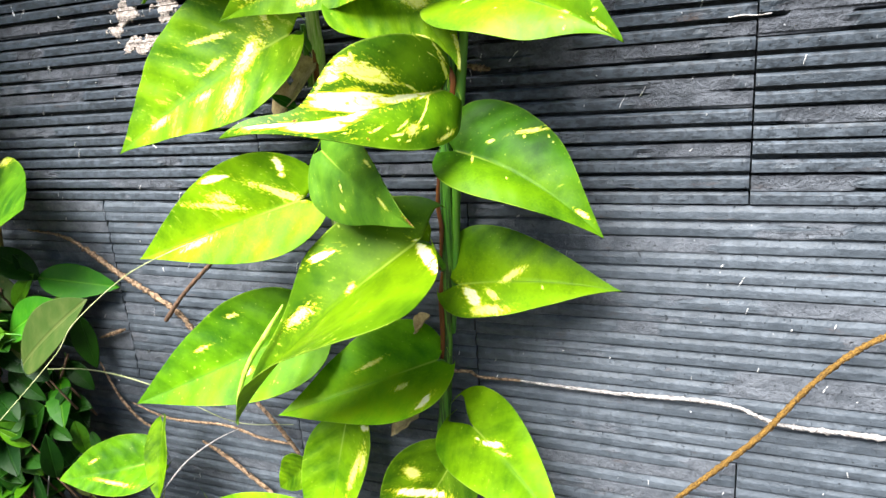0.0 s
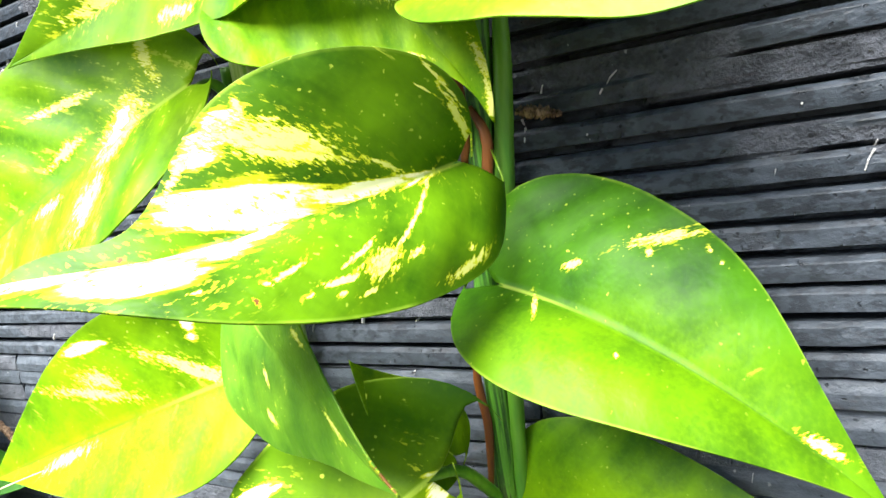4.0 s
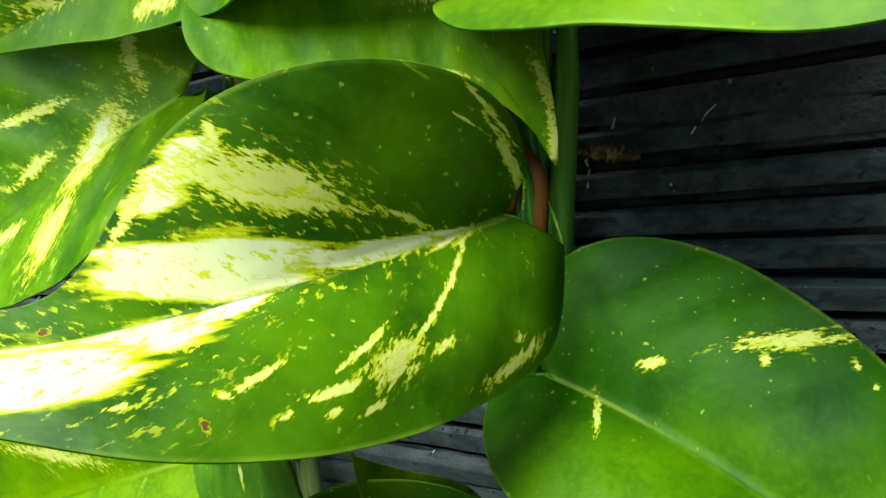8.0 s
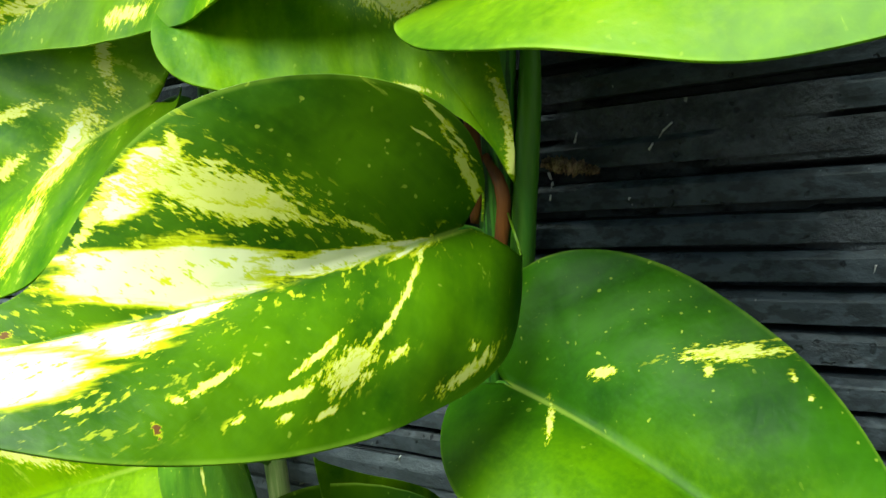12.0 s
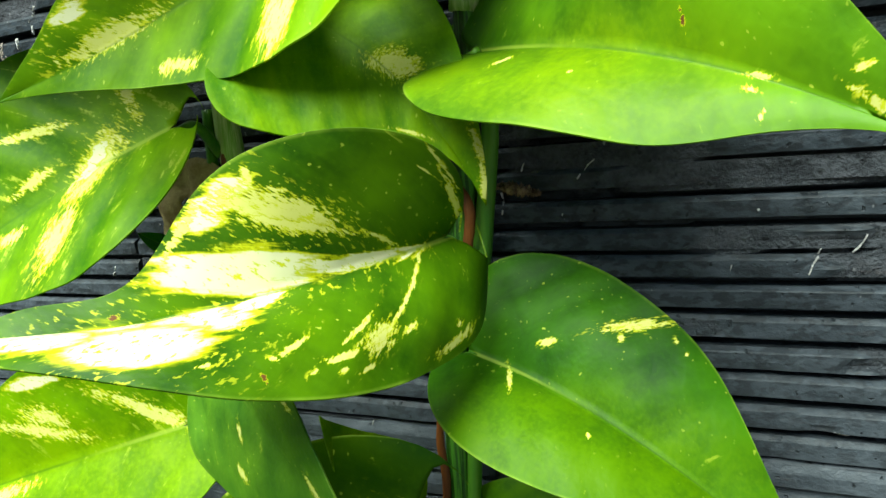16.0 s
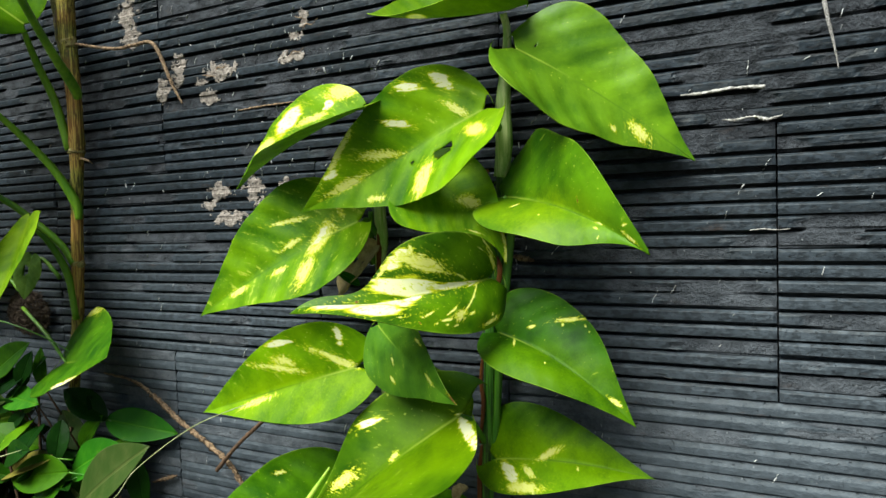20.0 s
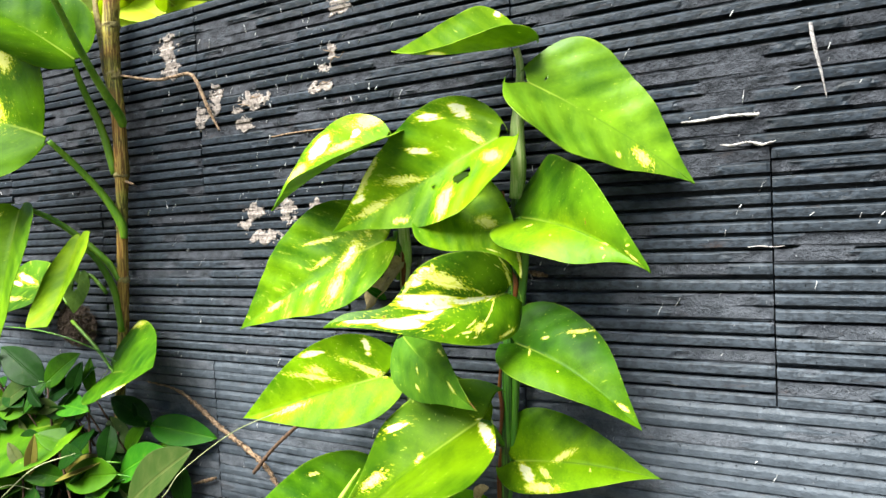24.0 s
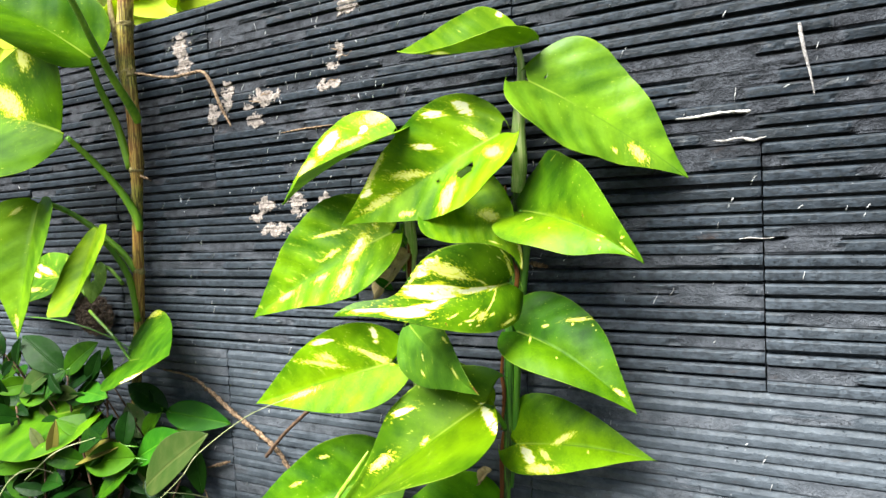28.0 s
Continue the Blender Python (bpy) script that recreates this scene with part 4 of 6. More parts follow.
DARK_LEAF = dict(dark=(0.030, 0.112, 0.003), light=(0.149, 0.291, 0.003))
TONES = {
    "R": dict(dark=(0.026, 0.12, 0.003), light=(0.12, 0.3, 0.004)),
    "D": dict(dark=(0.050, 0.185, 0.003), light=(0.24, 0.44, 0.004)),
    "G": dict(dark=(0.050, 0.185, 0.003), light=(0.24, 0.44, 0.004)),
    "W": dict(glow=0.08, dark=(0.020, 0.098, 0.003), light=(0.108, 0.235, 0.003), rough=0.38, gloss=0.16),
    "H": dict(glow=0.12, lime=(0.105, 0.225, 0.002), dark=(0.018, 0.088, 0.004), light=(0.062, 0.195, 0.004), rough=0.45, gloss=0.11),
    "L": dict(lime=(0.20, 0.37, 0.002), dark=(0.028, 0.116, 0.006), light=(0.149, 0.330, 0.003)),
    "J": dict(dark=(0.045, 0.17, 0.010), light=(0.13, 0.29, 0.014), rough=0.5, gloss=0.25),
    "F": dict(dark=(0.08, 0.25, 0.005), light=(0.3, 0.5, 0.006)),
    "N": dict(dark=(0.05, 0.27, 0.004), light=(0.21, 0.52, 0.005)),
    "V": DARK_LEAF,
    "P": DARK_LEAF,
    "K": dict(lime=(0.17, 0.30, 0.002), dark=(0.018, 0.085, 0.002), light=(0.10, 0.205, 0.002)),
}
TONES |= {
    "M": dict(dark=(0.028, 0.13, 0.003), light=(0.14, 0.33, 0.003)),
    "R2": DARK_LEAF,
    "S": DARK_LEAF,
    "E": dict(glow=0.2, lime=(0.21, 0.34, 0.003), dark=(0.04, 0.150, 0.005), light=(0.14, 0.31, 0.006), rough=0.4, gloss=0.16),
    "A": dict(dark=(0.115, 0.272, 0.007), light=(0.253, 0.407, 0.010)),
    "B": dict(dark=(0.07, 0.20, 0.006), light=(0.19, 0.36, 0.012), rough=0.36, gloss=0.3),
    "C": dict(dark=(0.06, 0.19, 0.005), light=(0.2, 0.38, 0.008)),
    "U1": dict(dark=(0.030, 0.12, 0.002), light=(0.12, 0.26, 0.002), gloss=0.05),
    "U2": dict(dark=(0.034, 0.118, 0.002), light=(0.115, 0.26, 0.002), gloss=0.05),
    "U3": dict(dark=(0.06, 0.19, 0.006), light=(0.2, 0.38, 0.01)),
    "U6": dict(dark=(0.03, 0.13, 0.004), light=(0.11, 0.27, 0.006)),
    "U7": dict(dark=(0.035, 0.14, 0.003), light=(0.12, 0.27, 0.004)),
    "U4": dict(dark=(0.103, 0.252, 0.006), light=(0.276, 0.427, 0.010)),
}
SPECKS = {"D": 0.7, "G": 1.0, "I": 0.8, "K": 0.6, "M": 0.5, "W": 0.25, "C": 0.8, "H": 0.1, "L": 0.2, "E": 0.3, "F": 0.2}
HOLES = {}
HOLES["D"] = [(0.243, -0.132, 0.058, 0.040), (0.418, -0.068, 0.017, 0.013)]
HOLES["B"] = [(0.070, -0.081, 0.012, 0.011)]
HOLES["U5"] = [(0.766, -0.001, 0.205, 0.054)]


for key, rise in (("G", 0.0060), ("D", 0.0048), ("B", 0.0032), ("C", 0.0034), ("E", 0.0012), ("H", 0.0012), ("L", 0.0012)):
    SHAPES[key]["ripple"] = rise
for key, more in (("H", 0.04), ("L", 0.2), ("N", 0.2), ("I", 0.12)):
    SHAPES[key]["fl"] += more
    SHAPES[key]["fr"] += more
SHAPES["W"].update(dome_l=0.20, dome_r=0.04, fl=0.385)
SHAPES["B"].update(fr=-0.40)
SHAPES["C"].update(fl=0.84)
SHAPES["A"].update(fl=0.72)
SHAPES["K"].update(pr=0.30)
SHAPES["E"].update(dome_l=0.08, dome_r=0.10)
SHAPES["H"].update(dome_l=0.08, dome_r=0.10)
SHAPES["J"].update(lobe=0.06, dlobe=0.0)
SHAPES["F"].update(lobe=0.02, dlobe=0.0, fr=0.0)
SHAPES["U4"].update(lobe=0.05, dlobe=0.0)
SHAPES["U3"].update(curl=0.1, lobe=0.05, dlobe=0.0)
SHAPES["U7"].update(fl=0.05, fr=0.05, curl=0.05)
SHAPES["N"].update(fl=0.32, fr=0.28)
SHAPES["V"].update(lobe=0.12, dlobe=0.0)
SHAPES["V"]["at"] = (0.0235, -0.020, 0.3811)


def grow(name, vine, label):
    p = SHAPES[name]
    seed = (sum(ord(c) for c in name) * 7) % 23 + 0.5
    paint = leaf_paint("pothos_leaf_" + name.lower(), PAINTS.get(name, ()), SPECKS.get(name, 0.3), seed=seed, **TONES.get(name, {}))
    fine = name in ("D", "W", "E", "H", "B")
    me = leaf_mesh("leaf", p, paint, 76 if fine else 52, 22 if fine else 14, 1.0, HOLES.get(name, ()), seed)
    return part("leaf", me, vine, label, leaf_pose(p))


def petiole(leaf, points, material, name="petiole", **more):
    """A stalk whose points are in the world, hung under its leaf."""
    ob = part(name, tube(name, points, material, **more), leaf)
    ob.matrix_parent_inverse = leaf.matrix_basis.inverted()
    return ob


# ---- the climbing vine in the middle ----
vine = tagged(new("pothos_vine"), "climbing golden pothos vine with variegated heart-shaped leaves on the wall", "climbing plant")
vine.location = (0.03, -0.012, 0.1)


def under_vine(ob, thing=None):
    thing = thing or vine
    ob.matrix_parent_inverse = Matrix.Translation(-thing.location)
    return ob


LABELS = {
    "W": "half cream half green variegated leaf with a twisted tip",
    "D": "green leaf with yellow flecks and a ragged hole",
    "J": "plain dark green leaf hanging tip down",
    "A": "young yellow-green leaf folded along its midrib",
    "C": "small curled leaf splashed with cream and yellow",
    "L": "green leaf with a cream splash near its base",
    "K": "large leaf with cream corner marks and a rolled tip",
}
LEAVES = {}
for key in ("A", "B", "C", "D", "E", "F", "G", "W", "H", "I", "J", "K", "L", "M", "N", "O", "P", "Q", "S", "T", "V"):
    LEAVES[key] = under_vine(grow(key, vine, LABELS.get(key, "")))

under_vine(part("stem", tube("stem", [(0.0510, -0.0120, 0.5330, 0.00382), (0.0480, -0.0110, 0.4980, 0.00391), (0.0440, -0.0100, 0.4670, 0.00391), (0.0390, -0.0100, 0.4270, 0.00391), (0.0370, -0.0100, 0.3870, 0.00382), (0.0330, -0.0100, 0.3460, 0.00382), (0.0290, -0.0100, 0.3000, 0.00382), (0.0250, -0.0100, 0.2630, 0.00391), (0.0160, -0.0120, 0.2080, 0.00408), (0.02, -0.014, 0.16, 0.00425), (0.01, -0.015, 0.06, 0.00425)], VINE_STEM, 14, 8, 0.02), vine, "green stem with brown papery sheath"))
under_vine(part("stem", tube("stem", [(0.0570, -0.0190, 0.6240, 0.0022), (0.0580, -0.0160, 0.6150, 0.0024), (0.0570, -0.0150, 0.6000, 0.003), (0.0530, -0.0130, 0.5710, 0.0048), (0.0530, -0.0130, 0.5480, 0.0052), (0.0500, -0.0120, 0.5290, 0.0045)], PALE_STEM, 14, 8, 0.01), vine, "pale green upper stem"))
for pts in (
    [(0.0420, -0.0140, 0.5340, 0.00099), (0.0420, -0.0150, 0.5070, 0.00149), (0.0430, -0.0160, 0.4790, 0.00174), (0.0410, -0.0150, 0.4680, 0.00099)],
    [(0.0370, -0.0150, 0.4280, 0.00074), (0.0340, -0.0150, 0.4040, 0.00124), (0.0350, -0.0150, 0.3880, 0.00139), (0.0320, -0.0150, 0.3630, 0.00074)],
    [(0.0330, -0.0150, 0.3620, 0.00074), (0.0310, -0.0150, 0.3440, 0.00149), (0.0300, -0.0150, 0.3180, 0.00149), (0.0270, -0.0150, 0.2940, 0.00090)],
    [(0.0450, -0.0150, 0.4830, 0.00090), (0.0490, -0.0160, 0.4750, 0.00149), (0.0480, -0.0160, 0.4650, 0.00158), (0.0420, -0.0150, 0.4400, 0.00079)],
):
    under_vine(part("sheath", tube("sheath", pts, SHEATH, 10, 6, 0.05, 0.45), vine, "dry reddish brown sheath"))
under_vine(part("stem", tube("stem", [(-0.0390, -0.0100, 0.5390, 0.0035), (-0.0390, -0.0100, 0.5090, 0.0042), (-0.0380, -0.0100, 0.4920, 0.0042), (-0.0410, -0.0090, 0.4710, 0.0036), (-0.0410, -0.0080, 0.4230, 0.0034), (-0.0400, -0.0080, 0.3530, 0.0034)], PALE_STEM, 12, 8, 0.01), vine, "pale stem behind the leaves"))
under_vine(part("sheath", tube("sheath", [(-0.0385, -0.0130, 0.5060, 0.0006), (-0.0382, -0.0134, 0.4960, 0.0014), (-0.0385, -0.0134, 0.4850, 0.0018), (-0.0402, -0.0122, 0.4730, 0.0014), (-0.0410, -0.0110, 0.4650, 0.0006)], SHEATH, 10, 6, 0.06, 0.6), vine, "dry reddish brown sheath"))
under_vine(part("stem", tube("stem", [(-0.0450, -0.0120, 0.5110, 0.0018), (-0.0450, -0.0120, 0.4920, 0.002), (-0.0450, -0.0110, 0.4750, 0.0018)], STEM, 8, 6), vine))

under_vine(part("stem", tube("stem", [(0.0565, -0.0100, 0.5150, 0.0016), (0.0545, -0.0098, 0.4950, 0.0026), (0.0510, -0.0095, 0.4700, 0.0028), (0.0465, -0.0095, 0.4350, 0.0028), (0.0430, -0.0095, 0.4000, 0.0026), (0.0395, -0.0092, 0.3600, 0.0022), (0.0350, -0.0090, 0.3200, 0.0014)], STEM, 12, 8, 0.02), vine, "smooth green stem beside the sheath"))
STALKS = {}
STALKS["B"] = [(0.0650, -0.0260, 0.5980, 0.0014), (0.0600, -0.0200, 0.5960, 0.002)]
STALKS["D"] = [(0.0500, -0.0290, 0.5630, 0.0013), (0.0520, -0.0220, 0.5610, 0.0018), (0.0520, -0.0140, 0.5540, 0.002)]
STALKS["E"] = [(0.0580, -0.0260, 0.5160, 0.0013), (0.0520, -0.0200, 0.5130, 0.0018), (0.0460, -0.0120, 0.5020, 0.002)]
STALKS["W"] = [(0.0470, -0.0340, 0.4690, 0.0013), (0.0460, -0.0220, 0.4650, 0.0018), (0.0420, -0.0120, 0.4550, 0.002)]
STALKS["H"] = [(0.0530, -0.0280, 0.4350, 0.0013), (0.0460, -0.0200, 0.4310, 0.0018), (0.0390, -0.0120, 0.4200, 0.002)]
STALKS["L"] = [(0.0420, -0.0140, 0.3520, 0.0013), (0.0360, -0.0120, 0.3470, 0.0018), (0.0330, -0.0100, 0.3400, 0.002)]
STALKS["K"] = [(0.0320, -0.0460, 0.3890, 0.0013), (0.0330, -0.0300, 0.3820, 0.0018), (0.0340, -0.0120, 0.3630, 0.002)]
STALKS["N"] = [(0.0280, -0.0200, 0.3050, 0.0013), (0.0290, -0.0150, 0.3020, 0.0018), (0.0280, -0.0100, 0.2940, 0.002)]
STALKS["O"] = [(0.0470, -0.0200, 0.2580, 0.0013), (0.0340, -0.0150, 0.2510, 0.0018), (0.0230, -0.0120, 0.2350, 0.002)]
STALKS["G"] = [(-0.0420, -0.0310, 0.5030, 0.0013), (-0.0410, -0.0220, 0.5050, 0.0018), (-0.0410, -0.0120, 0.4960, 0.002)]
STALKS["I"] = [(-0.0440, -0.0390, 0.4100, 0.0013), (-0.0420, -0.0260, 0.4090, 0.0018), (-0.0410, -0.0100, 0.3970, 0.002)]
STALKS["C"] = [(-0.0310, -0.0370, 0.5750, 0.0012), (-0.0320, -0.0260, 0.5710, 0.0016), (-0.0380, -0.0120, 0.5370, 0.002)]
STALKS["M"] = [(-0.0600, -0.0300, 0.3240, 0.0013), (-0.0510, -0.0200, 0.3290, 0.0018), (-0.0420, -0.0100, 0.3250, 0.002)]
petiole(LEAVES["K"], [(-0.0440, -0.0700, 0.3560, 0.0006), (-0.0530, -0.0780, 0.3400, 0.0016), (-0.0630, -0.0840, 0.3240, 0.0015), (-0.0700, -0.0890, 0.3050, 0.0012), (-0.0730, -0.0910, 0.2860, 0.0004)], RIM, "rolled_edge", sides=8)
for key, pts in STALKS.items():
    petiole(LEAVES[key], pts, STEM, sides=8)

# ---- the older vine at the side ----
old_vine = tagged(new("pothos_vine"), "old pothos vine with brown striped stem and large green leaves", "climbing plant")
old_vine.location = (-0.36, -0.012, 0.1)
for key in ("U1", "U2", "U3", "U4", "U6", "U7", "R", "R2"):
    LEAVES[key] = under_vine(grow(key, old_vine, ""), old_vine)
under_vine(part("stem", tube("stem", [(-0.3390, -0.0140, 0.7660, 0.00774), (-0.3440, -0.0140, 0.7350, 0.00731), (-0.3480, -0.0140, 0.7040, 0.00757), (-0.3520, -0.0130, 0.6780, 0.00843), (-0.3490, -0.0120, 0.6510, 0.00688), (-0.3470, -0.0120, 0.6180, 0.00619), (-0.3480, -0.0110, 0.5800, 0.00645), (-0.3490, -0.0110, 0.5690, 0.00585), (-0.3550, -0.0100, 0.5200, 0.00499), (-0.3580, -0.0100, 0.4750, 0.00516), (-0.3620, -0.0100, 0.4300, 0.00473), (-0.3740, -0.0100, 0.3600, 0.00473), (-0.3880, -0.0100, 0.2530, 0.00473), (-0.40, -0.012, 0.08, 0.006)], BARK_STEM, 16, 8, 0.04), old_vine, "brown and yellow striped woody stem"), old_vine)
top = dict(SHAPES["U1"], L=0.12, bend=0.12, fl=0.15, fr=0.15)
top_leaf = part("leaf", leaf_mesh("leaf", top, leaf_paint("pothos_leaf_top", (), 0.2, (0.09, 0.24, 0.003), (0.24, 0.42, 0.004), seed=4.5), 30, 10, 1.0, (), 4.5), old_vine, "bright leaf hanging over the top of the vine")
top_leaf.matrix_basis = look((-0.2830, -0.1150, 0.7280), (-0.3870, -0.1350, 0.6850)) @ pose(0, 0, 0, -70, 0, 0)
under_vine(top_leaf, old_vine)
for key, pts in {
    "U1": [(-0.3500, -0.0510, 0.6700, 0.0022), (-0.3610, -0.0350, 0.6490, 0.0030), (-0.3610, -0.0200, 0.6160, 0.0034), (-0.3540, -0.0140, 0.5750, 0.004)],
    "U2": [(-0.3640, -0.0690, 0.6020, 0.0022), (-0.3620, -0.0500, 0.5840, 0.0030), (-0.3550, -0.0280, 0.5560, 0.0034), (-0.3470, -0.0160, 0.5280, 0.0042), (-0.3470, -0.0140, 0.5140, 0.003)],
    "U3": [(-0.4280, -0.0610, 0.5450, 0.0018), (-0.4180, -0.0520, 0.5420, 0.0026), (-0.4010, -0.0350, 0.5260, 0.003), (-0.3720, -0.0180, 0.4950, 0.0032), (-0.3580, -0.0140, 0.4750, 0.003)],
    "U4": [(-0.3690, -0.0410, 0.5080, 0.0018), (-0.3640, -0.0300, 0.4930, 0.0028), (-0.3610, -0.0180, 0.4650, 0.0032), (-0.3600, -0.0130, 0.4250, 0.003)],
    "U6": [(-0.3460, -0.0340, 0.3910, 0.00112), (-0.3830, -0.0260, 0.4120, 0.00168), (-0.4300, -0.0180, 0.4340, 0.00154)],
}.items():
    petiole(LEAVES[key], pts, PETIOLE, sides=10)
for pts in (
    [(-0.3470, -0.0140, 0.7150, 0.0075), (-0.3470, -0.0140, 0.7120, 0.0080), (-0.3470, -0.0140, 0.7090, 0.0076)],
    [(-0.3512, -0.0127, 0.6710, 0.0079), (-0.3506, -0.0125, 0.6660, 0.0079), (-0.3500, -0.0123, 0.6620, 0.0074)],
    [(-0.3480, -0.0110, 0.5760, 0.0064), (-0.3490, -0.0110, 0.5730, 0.0071), (-0.3490, -0.0110, 0.5710, 0.0061)],
    [(-0.3580, -0.0100, 0.4780, 0.0052), (-0.3580, -0.0100, 0.4750, 0.0060), (-0.3590, -0.0100, 0.4720, 0.0053)],
):
    under_vine(part("node_ring", tube("node_ring", pts, NODE, 14, 4, 0.07), old_vine, "pale brown leaf scar round the stem"), old_vine)
under_vine(part("sheath", tube("sheath", [(-0.3600, -0.0200, 0.7580, 0.0016), (-0.3590, -0.0200, 0.7290, 0.0026), (-0.3550, -0.0200, 0.7040, 0.0032), (-0.3530, -0.0190, 0.6830, 0.0026), (-0.3530, -0.0170, 0.6690, 0.001)], NODE, 10, 6, 0.05, 0.6), old_vine, "dry brown sheath along the stem"), old_vine)
arch = part("petiole", tube("petiole", [(-0.2900, -0.1300, 0.7340, 0.0023), (-0.2740, -0.1150, 0.6990, 0.0025), (-0.2930, -0.0850, 0.6730, 0.0029), (-0.3200, -0.0500, 0.6520, 0.0034), (-0.3320, -0.0220, 0.6260, 0.0044), (-0.3360, -0.0160, 0.6180, 0.0034)], PETIOLE, 12, 8), old_vine)
under_vine(arch, old_vine)


# ---- low shrub at the foot of the wall ----
def lance_paint(name, dark, light, rough=0.4, through_share=0.25):
    s = Shade(name)
    v_raw, u, _ = s.split(s.coord("UV"))
    av = s.math("ABSOLUTE", s.math("SUBTRACT", v_raw, 0.5))
    vein = s.math("SUBTRACT", u, s.math("MULTIPLY", av, 0.9))
    luck = s.chance()
    mottle = s.noise(s.join(v_raw, u, s.math("MULTIPLY", luck, 20.0)), 7.0, 4.0, 0.6)
    ribs = s.math("SINE", s.math("MULTIPLY", vein, 75.0), 0.0)
    colour = s.mix(s.ramp(s.math("ADD", s.math("MULTIPLY", mottle, 0.6), s.math("MULTIPLY", luck, 0.5)), 0.25, 0.85), dark, light)
    colour = s.mix(s.math("MULTIPLY", s.ramp(mottle, 0.66, 0.75), 0.25), colour, (0.20, 0.14, 0.05))
    line = s.ramp(av, 0.02, 0.004)
    colour = s.mix(s.math("MULTIPLY", line, 0.45), colour, light)
    normal = s.bump(s.math("ADD", s.math("MULTIPLY", ribs, 0.04), s.math("SUBTRACT", mottle, line)), 0.0006, 0.8)
    s.done(colour, s.math("ADD", rough - 0.08, s.math("MULTIPLY", mottle, 0.1)), normal, 0.12)
    s.thin(colour, through_share)
    return s.mat


SHRUB_PAINTS = {
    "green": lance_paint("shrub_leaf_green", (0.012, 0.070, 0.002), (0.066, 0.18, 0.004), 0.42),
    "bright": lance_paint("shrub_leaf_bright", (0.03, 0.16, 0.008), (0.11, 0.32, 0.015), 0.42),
    # dark green leaves; also shade among the inner leaves, put into their colour
    "dark": lance_paint("shrub_leaf_dark_shaded", (0.003, 0.022, 0.002), (0.011, 0.052, 0.003), 0.44),
    "grey": lance_paint("shrub_leaf_grey", (0.034, 0.070, 0.012), (0.105, 0.125, 0.035), 0.45),
    "brown": lance_paint("shrub_leaf_brown", (0.15, 0.10, 0.03), (0.24, 0.22, 0.04), 0.5),
}
LANCE = dict(L=1.0, wl=0.22, wr=0.22, lobe=0.012, al=0.75, be=0.95, bend=0.12, sweep=0.0, fl=0.25, fr=0.25, curl=0.0, twist=0.0, dlobe=0.0, dal=0.0, dbe=0.0, pl=0.0, pr=0.0, bend3=0.0)


def lance_pose(base, tip, roll=0.0, face=(0.25, -0.75, 0.6)):
    b, d = Vector(base), Vector(tip) - Vector(base)
    d.normalize()
    n = Vector(face)
    n = (n - d * n.dot(d)).normalized()
    n = Matrix.Rotation(radians(roll), 3, d) @ n
    x = d.cross(n)
    m = Matrix((x, d, n)).transposed().to_4x4()
    m.translation = b
    return m


def lance_leaf(parent, base, tip, width, paint, roll=0.0, seed=1.0, bend=0.12):
    length = (Vector(tip) - Vector(base)).length
    p = dict(LANCE, L=length, wl=width, wr=width, bend=bend)
    me = leaf_mesh("leaf", p, SHRUB_PAINTS[paint], 16, 5, 0.5, (), seed, 0.0004)
    ob = part("leaf", me, parent, "", lance_pose(base, tip, roll))
    return under_vine(ob, parent)


shrub = tagged(new("shrub"), "low dense shrub with small glossy pointed green leaves", "shrub")
shrub.location = (-0.45, -0.05, 0.1)
lay = np.random.default_rng(11)
SHRUB_TOPS = [(-0.4820, -0.0500, 0.3850), (-0.4240, -0.0500, 0.3770), (-0.3700, -0.0450, 0.3640), (-0.3510, -0.0300, 0.3340), (-0.3120, -0.0300, 0.3170), (-0.4820, -0.0700, 0.3430), (-0.3790, -0.0700, 0.3260), (-0.3300, -0.0600, 0.2980), (-0.2980, -0.0250, 0.2790), (-0.4210, -0.0800, 0.2970), (-0.5320, -0.0500, 0.4060), (-0.5630, -0.0700, 0.3100), (-0.6210, -0.0500, 0.3630)]
for k, (tx, ty, tz) in enumerate(SHRUB_TOPS):
    foot = (tx + lay.uniform(-0.04, 0.04), -0.05 + lay.uniform(-0.02, 0.02), 0.085)
    mid = ((foot[0] + tx) / 2 + lay.uniform(-0.02, 0.02), (foot[1] + ty) / 2 - 0.008, (foot[2] + tz) / 2)
    under_vine(part("stalk", tube("stalk", [(*foot, 0.0022), (*mid, 0.0016), (tx, ty, tz, 0.0009)], TWIG, 6, 6, 0.05), shrub), shrub)
    for j in range(14):
        f = 0.25 + 0.75 * (j + lay.uniform(0, 0.6)) / 14
        a, b = (Vector(foot), Vector(mid)) if f < 0.5 else (Vector(mid), Vector((tx, ty, tz)))
        g = f * 2 if f < 0.5 else f * 2 - 1
        base = a.lerp(b, g)
        turn_by = j * 2.4 + lay.uniform(-0.5, 0.5) + k
        way = Vector((math.cos(turn_by), 0.55 * math.sin(turn_by) - 0.25, lay.uniform(-0.35, 0.55))).normalized()
        length = lay.uniform(0.028, 0.055)
        tip = base + way * length
        tip.y = min(tip.y, -0.006)
        tip.z = max(tip.z, 0.105)
        # mostly dark: the shrub's inner shade is put into the leaf colour
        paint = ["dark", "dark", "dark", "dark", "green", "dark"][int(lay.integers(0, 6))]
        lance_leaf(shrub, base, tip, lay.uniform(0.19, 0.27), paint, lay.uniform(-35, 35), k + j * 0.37)

